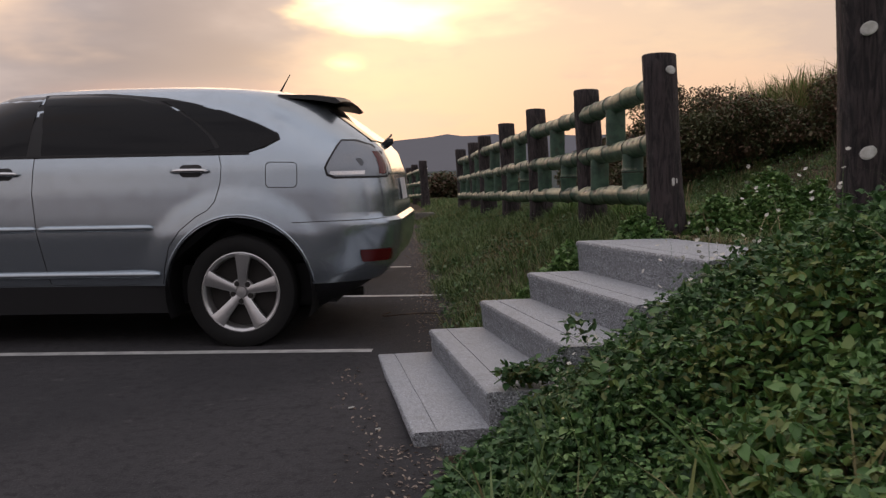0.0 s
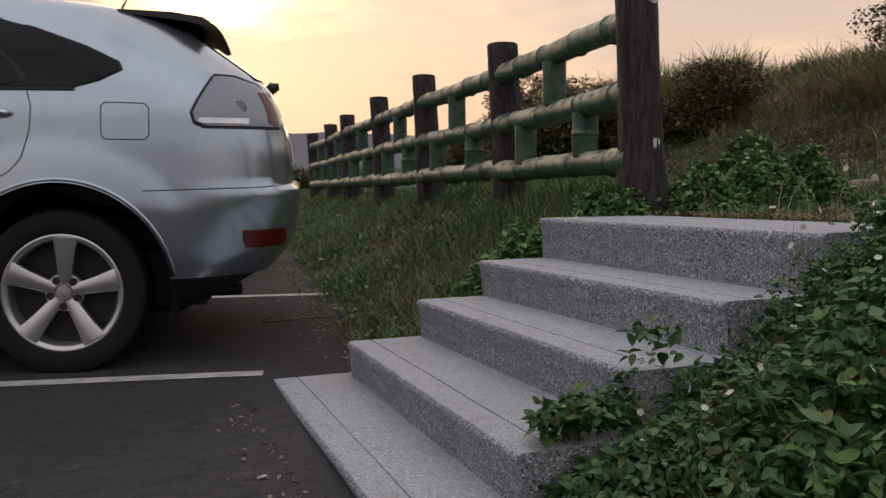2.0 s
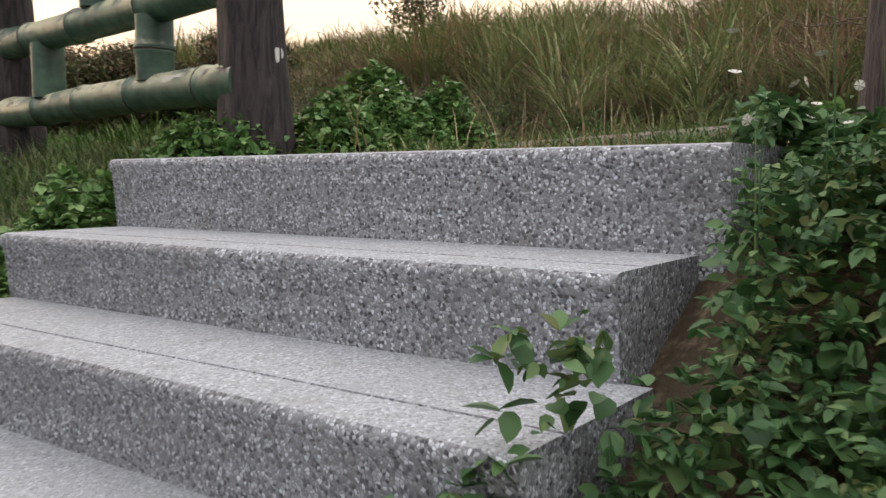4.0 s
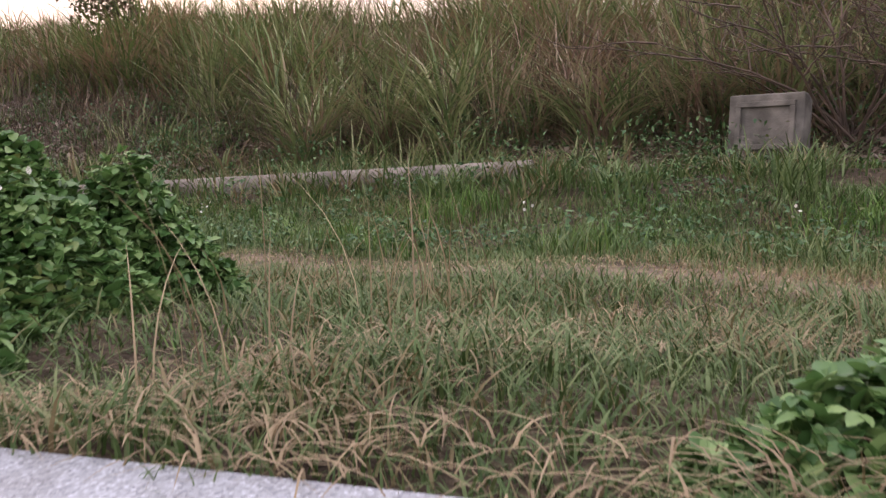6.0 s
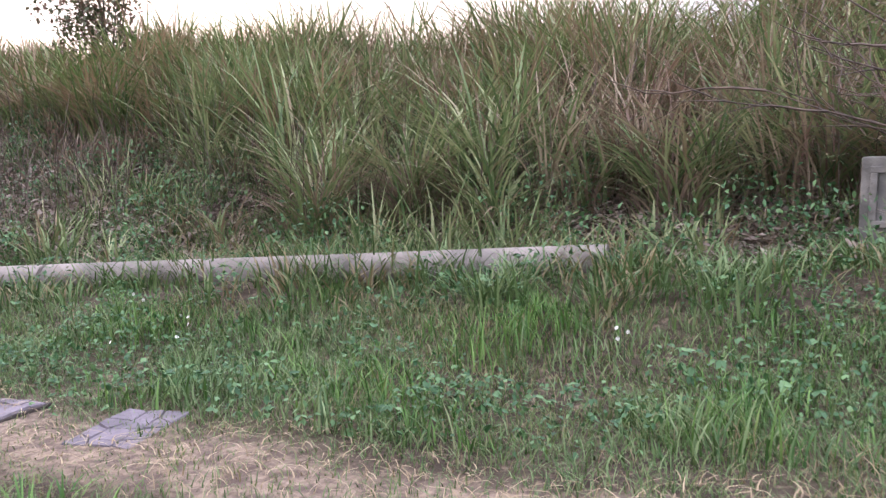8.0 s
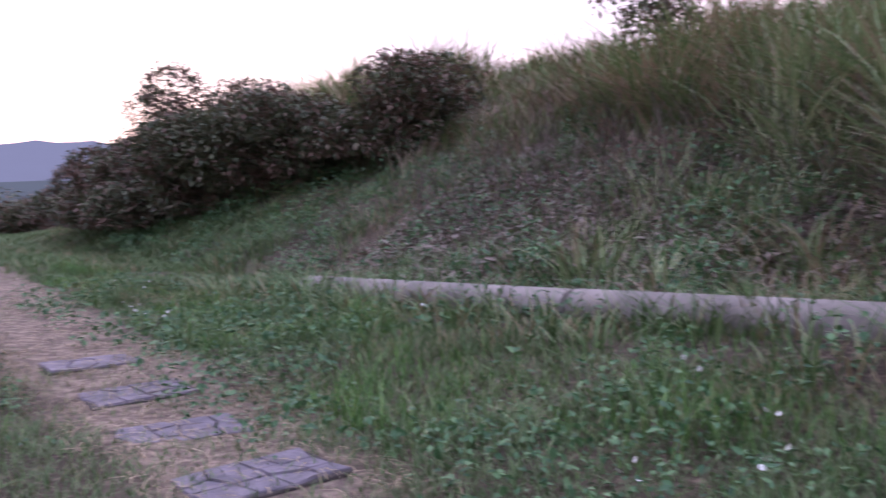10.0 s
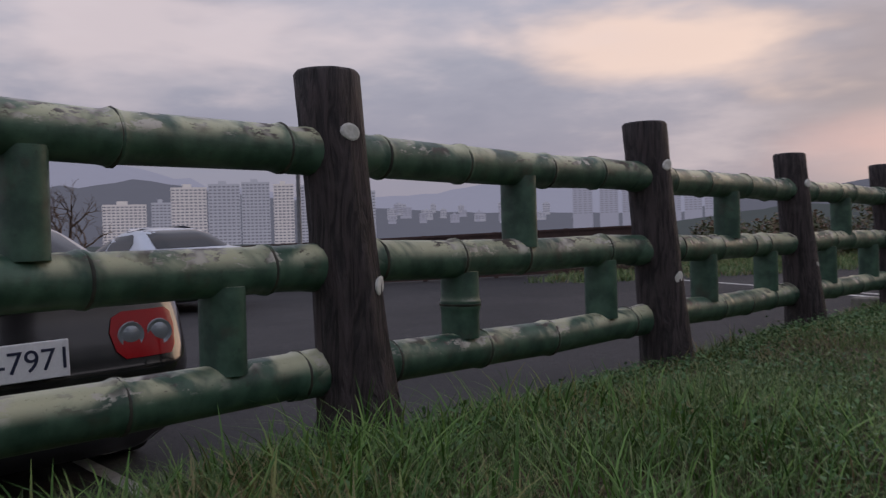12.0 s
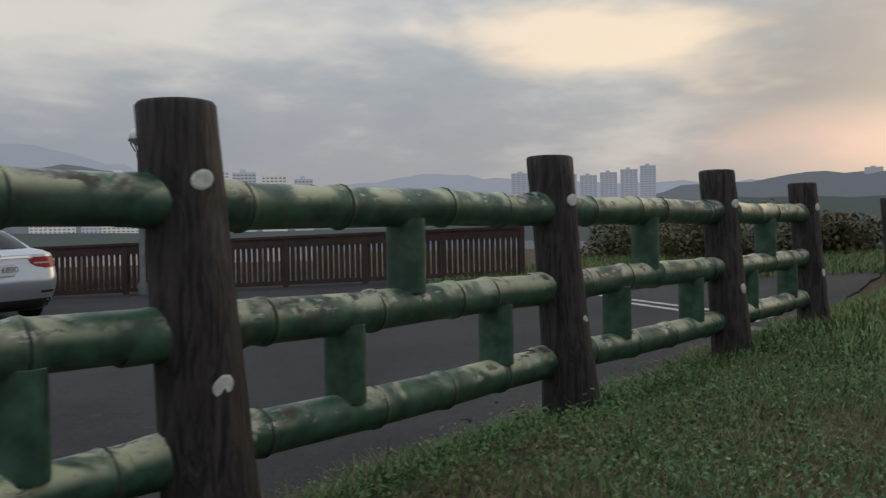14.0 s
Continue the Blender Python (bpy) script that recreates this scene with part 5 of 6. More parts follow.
hs = list(np.linspace(0.40, 0.76, 12)) + [0.785, 0.81] + list(np.linspace(0.85, 1.24, 12)) + list(np.linspace(1.28, 1.56, 8)) + [1.60, 1.63, 1.65, 1.67, 1.685]
car_body(S, hs, ((1.085, HZ), (3.80, HZ)), 0.475, SILVER, suv, "silver metallic body shell")
low_shape = CarShape([(0.20, 0.80), (0.42, 0.885)], [(0.20, 0.62), (0.30, 0.40), (0.42, 0.20)], [(0.20, 4.3), (0.42, 4.6)], 0.5, 0.36, 2.2)
car_body(low_shape, [0.21, 0.27, 0.33, 0.40, 0.41], ((1.085, HZ), (3.80, HZ)), 0.475, CLAD, suv, "dark grey plastic lower body")
under = bmesh.new()
box(under, 0.5, -0.62, 0.24, 4.2, 0.62, 0.5)
part("underbody", under, SEAL, suv)
bm = bmesh.new()
tube(bm, [(Vector((0.34, 0.45, 0.29)), (1, 0, 0), 0.03), (Vector((0.65, 0.45, 0.29)), (1, 0, 0), 0.035)], 12)
part("exhaust", bm, DARKMETAL, suv)
for hx in (1.085, 3.80):
    for sgn in (1, -1):
        bm = bmesh.new()
        lip = [(hx + 0.487 * math.cos(a), HZ + 0.487 * math.sin(a)) for a in np.linspace(0.12, math.pi - 0.12, 40)]
        tube(bm, [(Vector((px, sgn * (S.side(px, pz) - 0.008), pz)), (-(pz - HZ), 0, px - hx), 0.012) for px, pz in lip], 8)
        smooth(part("arch_lip", bm, SILVER, suv))
    wheel_house(suv, S, hx, HZ, 0.475)
    for sgn in (1, -1):
        car_wheel(suv, hx, HZ - 0.005, 0.905, 0.36, 0.252, sgn, 5, radians(95))
side_patch("rear_door_window", S, [(1.235, 1.33, 2.36), (1.26, 1.22, 2.365), (1.35, 1.28, 2.37), (1.45, 1.40, 2.385), (1.54, 1.55, 2.40), (1.60, 1.78, 2.41), (1.632, 2.15, 2.41)], 0.003, TINT, suv, label="dark tinted rear side window")
side_patch("front_door_window", S, [(1.225, 2.46, 3.40), (1.3, 2.455, 3.27), (1.4, 2.45, 3.12), (1.5, 2.445, 2.97), (1.58, 2.44, 2.84), (1.63, 2.44, 2.74)], 0.003, TINT, suv, label="dark tinted front side window")
side_patch("quarter_window", S, [(1.238, 1.00, 1.29), (1.27, 0.90, 1.19), (1.315, 0.815, 1.22), (1.35, 0.83, 1.255), (1.42, 0.98, 1.335), (1.50, 1.20, 1.45), (1.56, 1.42, 1.57), (1.58, 1.56, 1.62)], 0.003, TINT, suv, label="dark tinted quarter window")
side_patch("window_pillar", S, [(1.235, 2.36, 2.46), (1.4, 2.372, 2.45), (1.55, 2.40, 2.445), (1.635, 2.41, 2.44)], 0.002, SEAL, suv, 4)
side_patch("window_trim", S, [(1.222, 1.0, 3.36), (1.236, 1.0, 3.34)], 0.004, SEAL, suv, 30)
side_patch("window_surround", S, [(1.232, 1.0, 2.42), (1.26, 0.90, 2.42), (1.312, 0.80, 2.42), (1.35, 0.815, 2.42), (1.42, 0.96, 2.42), (1.50, 1.18, 2.42), (1.56, 1.40, 2.42), (1.60, 1.60, 2.42), (1.64, 2.0, 2.45)], -0.002, SEAL, suv, 30)
for nm, x0, x1, z, thick in (("door_moulding", 1.63, 2.385, 0.772, 0.021), ("door_moulding", 2.40, 3.26, 0.772, 0.021), ("sill_moulding", 1.60, 3.29, 0.475, 0.024)):
    for sgn in (1, -1):
        ends = [(x0, 0.3), (x0 + 0.02, 0.85), (x0 + 0.06, 1.0)] + [(x0 + (x1 - x0) * u, 1.0) for u in (0.25, 0.5, 0.75)] + [(x1 - 0.06, 1.0), (x1 - 0.02, 0.85), (x1, 0.3)]
        bm = tube(bmesh.new(), [(Vector((px, sgn * (S.side(px, z) + 0.006), z)), (1, 0, 0), thick * f) for px, f in ends], 12)
        smooth(part(nm, bm, SILVER, suv, "bright silver moulding"), 50)
side_patch("tail_lamp", S, [(1.072, 0.14, 0.44), (1.09, 0.13, 0.488), (1.13, 0.13, 0.50), (1.18, 0.15, 0.475), (1.23, 0.185, 0.448), (1.27, 0.24, 0.425), (1.295, 0.33, 0.41)], 0.004, LENS_CLEAR, suv, 12, label="clear tail lamp wrapping the corner")
side_patch("tail_lamp_bezel", S, [(1.060, 0.13, 0.45), (1.080, 0.12, 0.500), (1.13, 0.12, 0.514), (1.18, 0.14, 0.490), (1.23, 0.175, 0.462), (1.275, 0.23, 0.437), (1.306, 0.325, 0.415)], 0.0015, SEAL, suv, 12)
for zc, xc, rr_ in ((1.16, 0.30, 0.032),):
    for sgn in (1, -1):
        bm = tube(bmesh.new(), [(Vector((xc, sgn * (S.side(xc, zc) + 0.004), zc)), (0, sgn, 0), rr_), (Vector((xc, sgn * (S.side(xc, zc) + 0.010), zc)), (0, sgn, 0), rr_ * 0.85)], 14)
        part("lamp_bowl", bm, LENS_CLEAR, suv, "bright lamp bowl")
side_patch("lamp_red_band", S, [(1.085, 0.135, 0.175), (1.13, 0.138, 0.178), (1.18, 0.158, 0.195), (1.23, 0.19, 0.225)], 0.007, LENS_DEEP, suv, 8, label="dull red band of the tail lamp")
side_patch("lamp_chrome", S, [(1.082, 0.26, 0.46), (1.092, 0.26, 0.48), (1.106, 0.26, 0.47)], 0.007, CHROME, suv, 8, label="chrome strip inside the tail lamp")
side_patch("reflector", S, [(0.528, 0.12, 0.285), (0.56, 0.105, 0.295), (0.605, 0.105, 0.295)], 0.006, LENS_DEEP, suv, 8, label="dull red bumper reflector")
back_patch("rear_window", S, [(1.30, -0.6, 0.6), (1.40, -0.56, 0.56), (1.50, -0.52, 0.52), (1.585, -0.47, 0.47)], 0.004, TINT, suv, 14, label="dark sloping rear window")
seam(S, [(0.72, 0.79), (0.50, 0.795), (0.2, 0.80), (0.09, 0.81)], suv)
seam(S, [(1.20, 1.235), (1.178, 1.15), (1.185, 1.05), (1.22, 0.93), (1.27, 0.875), (1.34, 0.84), (1.45, 0.755), (1.53, 0.65), (1.57, 0.5), (1.585, 0.41)], suv)
seam(S, [(2.405, 1.235), (2.42, 1.0), (2.40, 0.75), (2.34, 0.42)], suv)
cap = [(0.688, 1.03), (0.688, 1.148), (0.708, 1.166), (0.872, 1.17), (0.890, 1.153), (0.890, 1.03), (0.873, 1.012), (0.706, 1.01), (0.688, 1.03)]
seam(S, cap, suv)
for x0 in (1.255, 2.50):
    for sgn in (1, -1):
        bm = bmesh.new()
        pts = [(x0 + t, S.side(x0 + t, 1.125) + o, 1.122 + 0.004 * math.sin(t * 12)) for t, o in ((0.0, 0.002), (0.03, 0.028), (0.08, 0.036), (0.17, 0.036), (0.22, 0.028), (0.25, 0.002))]
        rings = []
        for i, p in enumerate(pts):
            a, b = pts[max(i - 1, 0)], pts[min(i + 1, len(pts) - 1)]
            rings.append((Vector((p[0], sgn * p[1], p[2])), Vector((b[0] - a[0], sgn * (b[1] - a[1]), 0)), 0.014 if 0 < i < 5 else 0.011))
        tube(bm, rings, 10)
        smooth(part("door_handle", bm, CHROME, suv, "chrome door handle"))
    # no hollow is cut; its shade is put in as a flat dark patch
    side_patch("handle_recess_shade", S, [(1.085, x0 + 0.07, x0 + 0.17), (1.10, x0 + 0.05, x0 + 0.19), (1.15, x0 + 0.05, x0 + 0.19), (1.162, x0 + 0.07, x0 + 0.17)], 0.001, CLAD, suv, 8)
bm = bmesh.new()
wing = []
for y in np.linspace(-0.60, 0.60, 15):
    e = 1 - 0.25 * (abs(y) / 0.60) ** 4
    drop = -0.03 * (y / 0.6) ** 2
    wing.append([bm.verts.new((x, y, z + drop)) for x, z in ((0.86, 1.640), (0.62, 1.632), (0.50 - 0.03 * e, 1.612), (0.455 - 0.02 * e, 1.585), (0.47, 1.574), (0.56, 1.592), (0.72, 1.610), (0.86, 1.622))])
for r, s in zip(wing, wing[1:]):
    for i in range(8):
        bm.faces.new((r[i], r[(i + 1) % 8], s[(i + 1) % 8], s[i]))
bm.faces.new(wing[0])
bm.faces.new(wing[-1][::-1])
bmesh.ops.recalc_face_normals(bm, faces=bm.faces)
smooth(part("spoiler", bm, CLAD, suv, "dark roof spoiler"), 50)
bm = bmesh.new()
tube(bm, [(Vector((0.98, 0, 1.67)), (-0.4, 0, 1), 0.008), (Vector((0.90, 0, 1.80)), (-0.4, 0, 1), 0.003)], 6)
part("antenna", bm, SEAL, suv, "short black antenna")
bm = bmesh.new()
tube(bm, [(Vector((0.21, 0.1, 1.27)), (-0.6, 0, 0.6), 0.026), (Vector((0.175, 0.1, 1.30)), (-0.6, 0, 0.4), 0.03), (Vector((0.14, 0.1, 1.31)), (-1, 0, 0.1), 0.018)], 8)
tube(bm, [(Vector((0.20, 0.1, 1.30)), (0, 1, 0.2), 0.012), (Vector((0.20, -0.4, 1.37)), (0, 1, 0.2), 0.008)], 6)
part("rear_wiper", bm, SEAL, suv, "black rear wiper")
back_patch("number_plate", S, [(0.90, -0.19, 0.19), (1.05, -0.19, 0.19)], 0.01, PLATE_WHITE, suv, 4)
place_car(suv, 0.115, 1.30, (-0.977, 0.213), 1.09, 1.025)

# ---- a saloon seen from behind, in two paints
SALOON_W = [(0.18, 0.78), (0.3, 0.84), (0.5, 0.89), (0.7, 0.91), (0.9, 0.90), (1.0, 0.87), (1.1, 0.79), (1.25, 0.70), (1.38, 0.60), (1.44, 0.50), (1.47, 0.3)]
SALOON_R = [(0.18, 0.30), (0.3, 0.10), (0.5, 0.02), (0.62, 0.0), (0.72, 0.03), (0.9, 0.08), (1.0, 0.10), (1.05, 0.30), (1.08, 0.62), (1.2, 0.85), (1.34, 1.12), (1.42, 1.42), (1.455, 1.8), (1.47, 2.2)]
SALOON_F = [(0.18, 4.6), (0.4, 4.78), (0.6, 4.82), (0.75, 4.7), (0.88, 4.2), (0.95, 3.65), (1.1, 3.3), (1.25, 2.95), (1.38, 2.6), (1.44, 2.4), (1.47, 2.3)]


def saloon(label, paint_mat, plate, lamp, k, x, y, front):
    car = thing("saloon_car", label, "car", group="parked saloons")
    shape = CarShape(SALOON_W, SALOON_R, SALOON_F, 0.45, 0.36, 2.3)
    hz = 0.33
    zs = list(np.linspace(0.19, 0.66, 12)) + list(np.linspace(0.72, 1.0, 8)) + [1.03, 1.05, 1.08, 1.12, 1.18, 1.25, 1.32, 1.38, 1.42, 1.445, 1.46, 1.47]
    car_body(shape, zs, ((1.05, hz), (3.83, hz)), 0.385, paint_mat, car)
    under = bmesh.new()
    box(under, 0.4, -0.6, 0.2, 4.4, 0.6, 0.5)
    part("underbody", under, SEAL, car)
    for hx in (1.05, 3.83):
        wheel_house(car, shape, hx, hz, 0.385)
        for sgn in (1, -1):
            car_wheel(car, hx, hz, 0.885, 0.325, 0.225, sgn, 5, 0.3)
    side_patch("rear_door_window", shape, [(1.00, 1.55, 2.35), (1.08, 1.42, 2.36), (1.2, 1.40, 2.37), (1.32, 1.55, 2.38), (1.40, 1.85, 2.38)], 0.003, TINT, car)
    side_patch("front_door_window", shape, [(0.98, 2.43, 3.42), (1.1, 2.43, 3.2), (1.25, 2.43, 2.85), (1.38, 2.43, 2.55), (1.41, 2.43, 2.47)], 0.003, TINT, car)
    back_patch("rear_window", shape, [(1.09, -0.66, 0.66), (1.2, -0.62, 0.62), (1.32, -0.56, 0.56), (1.40, -0.5, 0.5)], 0.014, TINT, car, 14)
    for sgn in (1, -1):
        rows_l = [(0.69, 0.47, 0.71), (0.73, 0.43, 0.74), (0.82, 0.41, 0.755), (0.89, 0.43, 0.745), (0.915, 0.48, 0.71)] if lamp == "round" else [(0.80, 0.64, 0.86), (0.83, 0.52, 0.885), (0.88, 0.44, 0.89), (0.935, 0.42, 0.88), (0.96, 0.50, 0.84)]
        back_patch("tail_lamp", shape, [(z, sgn * a, sgn * b) for z, a, b in rows_l], 0.006, LENS_RED, car, 10, "glossy red tail lamp")
        if lamp == "round":
            for cy in (0.51, 0.655):
                bm = bmesh.new()
                c = Vector((shape.back(cy, 0.80) - 0.01, sgn * cy, 0.80))
                tube(bm, [(c, (-1, 0, 0), 0.066), (c + Vector((-0.012, 0, 0)), (-1, 0, 0), 0.062), (c + Vector((-0.006, 0, 0)), (-1, 0, 0), 0.045), (c + Vector((-0.016, 0, 0)), (-1, 0, 0), 0.02)], 18)
                smooth(part("lamp_ring", bm, LENS_CLEAR, car, "round clear lamp inside the red one"), 40)
        else:
            back_patch("lamp_bar", shape, [(0.865, sgn * 0.48, sgn * 0.70), (0.885, sgn * 0.48, sgn * 0.70)], 0.012, LENS_CLEAR, car, 8)
    back_patch("chrome_bar", shape, [(0.955, -0.45, 0.45), (0.985, -0.45, 0.45)], 0.012, CHROME, car, 10, "chrome trim bar")
    bm = bmesh.new()
    c = Vector((shape.back(0, 1.0) - 0.02, 0, 1.0))
    tube(bm, [(c, (-1, 0, 0), 0.045), (c + Vector((-0.01, 0, 0)), (-1, 0, 0), 0.04)], 16)
    part("badge", bm, CHROME, car, "plain chrome oval badge")
    pz = 0.74 if lamp == "round" else 0.80
    px = min(shape.back(0, pz - 0.07), shape.back(0, pz + 0.07)) - 0.025
    bm = box(bmesh.new(), px - 0.012, -0.20, pz - 0.085, px, 0.20, pz + 0.085, 0.004)
    plate_ob = part("number_plate", bm, PLATE_WHITE, car, "white number plate with dark characters")
    write(plate_ob, plate, 0.14 if lamp == "round" else 0.115, (px - 0.0135, 0, pz - 0.003), (math.pi / 2, 0, -math.pi / 2), PLATE_INK)
    back_patch("lower_bumper", shape, [(0.20, -0.7, 0.7), (0.30, -0.74, 0.74), (0.36, -0.74, 0.74)], 0.006, CLAD, car, 14)
    for sgn in (1, -1):
        back_patch("bumper_reflector", shape, [(0.44, sgn * 0.55, sgn * 0.76), (0.475, sgn * 0.55, sgn * 0.76)], 0.006, LENS_DEEP if lamp == "round" else CLAD, car, 6)
    seam(shape, [(2.40, 0.98), (2.42, 0.7), (2.38, 0.3)], car)
    seam(shape, [(1.42, 1.0), (1.35, 0.85), (1.46, 0.6), (1.5, 0.3)], car)
    for x0 in (1.62, 2.55):
        for sgn in (1, -1):
            bm = bmesh.new()
            w = shape.side(x0, 0.86)
            box(bm, x0, min(sgn * w, sgn * (w + 0.03)), 0.845, x0 + 0.2, max(sgn * w, sgn * (w + 0.03)), 0.875, 0.008)
            part("door_handle", bm, paint_mat, car)
    for sgn in (1, -1):
        bm = bmesh.new()
        w = shape.side(3.15, 1.0)
        box(bm, 3.05, min(sgn * w, sgn * (w + 0.2)), 0.97, 3.22, max(sgn * w, sgn * (w + 0.2)), 1.10, 0.03)
        part("wing_mirror", bm, paint_mat, car)
    place_car(car, x, y, front, k)
    return car


saloon("silver saloon car parked facing the brown fence", SILVER_WHITE, "RAC 6890", "bar", 1.14, -8.81, 12.80, (-0.985, 0.17))
saloon("black saloon car with round tail lamps parked by the bank", BLACK_PAINT, "C-7971", "round", 1.10, 0.12, 4.585, (-0.977, 0.213))

# ---------------------------------------------------------------- far edge of the lot
FA, FB = Vector((-4.75, 22.75, 0)), Vector((-24.0, 9.35, 0))
run = FB - FA
fence = thing("brown_fence", "long dark brown slatted timber fence at the edge of the lot", "fence")


def fence_point(u):
    p = FA + run * u
    p.z = float(lot_z(p.x, p.y))
    return p


along = run.normalized()
SLAT_N, POSTS_N = 190, 14
slat_bm = box(bmesh.new(), -0.045, -0.012, 0.12, 0.045, 0.012, 0.90, 0.004)
slat_me = bpy.data.meshes.new("slat")
slat_bm.to_mesh(slat_me)
slat_bm.free()
slat_me.materials.append(FENCE_BROWN)
spin = math.atan2(along.y, along.x)
for i in range(SLAT_N):
    ob = new("slat", slat_me)
    ob.parent = fence
    ob.matrix_basis = Matrix.Translation(fence_point((i + 0.5) / SLAT_N)) @ pose(0, 0, 0, 0, 0, math.degrees(spin))
for z0, z1, t in ((0.90, 1.10, 0.05), (0.04, 0.14, 0.03), (1.10, 1.16, 0.09)):
    bm = bmesh.new()
    a, b = fence_point(0), fence_point(1)
    n_side = Vector((-along.y, along.x, 0)) * t
    vs = [bm.verts.new(p + n_side * s + Vector((0, 0, z))) for p in (a, b) for s in (-1, 1) for z in (z0, z1)]
    for f in ((0, 1, 3, 2), (4, 6, 7, 5), (0, 4, 5, 1), (2, 3, 7, 6), (1, 5, 7, 3), (0, 2, 6, 4)):
        bm.faces.new([vs[k] for k in f])
    bmesh.ops.recalc_face_normals(bm, faces=bm.faces)
    part("fence_rail", bm, FENCE_BROWN, fence)
for i in range(POSTS_N):
    bm = box(bmesh.new(), -0.06, -0.06, 0.0, 0.06, 0.06, 1.17, 0.008)
    ob = part("fence_post", bm, FENCE_BROWN, fence)
    ob.matrix_basis = Matrix.Translation(fence_point(i / (POSTS_N - 1))) @ pose(0, 0, 0, 0, 0, math.degrees(spin))

# globe lamp
STEEL = mottled("grey_painted_steel", (0.16, 0.17, 0.18), (0.11, 0.115, 0.12), 4.0, 0.5, 60.0, 0.0)
OPAL = plain("opal_glass_globe", (0.72, 0.72, 0.64), 0.25)
lx, ly = -11.5, 17.55
lz = float(lot_z(lx, ly))
lamp = thing("street_lamp", "slim grey lamp post with an unlit opal globe", "street lamp", (lx, ly, lz))
bm = tube(bmesh.new(), [((0, 0, 0), (0, 0, 1), 0.11), ((0, 0, 0.25), (0, 0, 1), 0.10), ((0, 0, 0.3), (0, 0, 1), 0.065), ((0, 0, 3.0), (0, 0, 1), 0.05), ((0, 0, 3.1), (0, 0, 1), 0.075),
                        ((0, 0, 3.16), (0, 0, 1), 0.05)], 14)
smooth(part("pole", bm, STEEL, lamp), 40)
for k in range(4):
    a = k * math.pi / 2 + 0.4
    pts = [Vector((r * math.cos(a), r * math.sin(a), z)) for r, z in ((0.04, 3.14), (0.12, 3.22), (0.19, 3.33), (0.215, 3.44))]
    bm = tube(bmesh.new(), [(p, (0, 0, 1), 0.016) for p in pts], 6)
    part("bracket", bm, STEEL, lamp)
bm = tube(bmesh.new(), [((0, 0, 3.40), (0, 0, 1), 0.225), ((0, 0, 3.45), (0, 0, 1), 0.235)], 20)
part("collar", bm, STEEL, lamp)
bm = bmesh.new()
bmesh.ops.create_uvsphere(bm, u_segments=20, v_segments=12, radius=0.205, matrix=Matrix.Translation((0, 0, 3.50)))
smooth(part("globe", bm, OPAL, lamp, "unlit opal globe"))


# bare trees behind the fence
def bare_tree(x, y, z, height, seed):
    r = random.Random(seed)
    tree = thing("bare_tree", "leafless grey-brown tree behind the brown fence", "tree", (x, y, z), "bare trees")
    bm_trunk, bm_twigs = bmesh.new(), bmesh.new()

    def grow(p, d, length, radius, depth):
        q = p + d * length
        m = p.lerp(q, 0.5) + Vector((r.uniform(-1, 1), r.uniform(-1, 1), r.uniform(-1, 1))) * length * 0.06
        tube(bm_trunk if depth < 2 else bm_twigs, [(p, d, radius), (m, d, radius * 0.8), (q, d, radius * 0.6)], 5)
        if depth >= 5:
            return
        for _ in range(3 if depth else 5):
            e = (d + Vector((r.uniform(-1, 1), r.uniform(-1, 1), r.uniform(-0.5, 0.7))) * 1.05).normalized()
            grow(p.lerp(q, r.uniform(0.55, 1.0)), e, length * r.uniform(0.5, 0.8), radius * 0.52, depth + 1)

    grow(Vector((0, 0, 0)), Vector((0, 0, 1)), height * 0.32, 0.11, 0)
    part("trunk", bm_trunk, TWIG, tree)
    part("twigs", bm_twigs, TWIG, tree)
    return tree


for i, (x, y, h) in enumerate(((-19.0, 15.8, 4.9), (-22.5, 13.6, 4.4), (-17.6, 17.2, 3.4))):
    bare_tree(x, y, float(land_z(x, y)) - 0.1, h, 20 + i)

# ---------------------------------------------------------------- distance


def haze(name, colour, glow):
    """Far things: the evening haze is put into their colour as a glow of their own."""
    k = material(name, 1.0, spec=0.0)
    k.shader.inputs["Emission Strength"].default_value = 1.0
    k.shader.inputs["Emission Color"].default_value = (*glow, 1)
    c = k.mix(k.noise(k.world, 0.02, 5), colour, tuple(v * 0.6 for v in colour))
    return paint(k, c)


def ridge(name, far, yaw0, yaw1, tops, mat, label, seed):
    """A range of hills: a sheet that climbs to an uneven crest; tops are (yaw, degrees high), yaw to the left."""
    bm = bmesh.new()
    tops = sorted(tops)
    rr = random.Random(seed)
    count = 160
    grid = []
    for j, (back, share) in enumerate(((0, -0.6), (0.05, 0.25), (0.12, 0.6), (0.2, 0.9), (0.26, 1.0), (0.36, 0.85))):
        row = []
        for i in range(count + 1):
            w = yaw0 + (yaw1 - yaw0) * i / count
            top = float(np.interp(w, [t[0] for t in tops], [t[1] for t in tops]))
            d = far * (1 + back)
            h = math.tan(radians(top)) * far * 1.26
            bump = 0.06 * h * (noise.noise((w * 1.3, j * 0.9, seed)) + 0.5 * noise.noise((w * 4.1, j, seed + 3)) + 0.25 * noise.noise((w * 11.0, j, seed + 5)))
            row.append(bm.verts.new((-math.sin(radians(w)) * d, math.cos(radians(w)) * d, 1.5 + h * share + bump * (1 if share > 0 else 0))))
        grid.append(row)
    for a, b in zip(grid, grid[1:]):
        for i in range(count):
            bm.faces.new((a[i + 1], a[i], b[i], b[i + 1]))
    return smooth(tagged(part(name, bm, mat), label, "hills", kind="structure"))


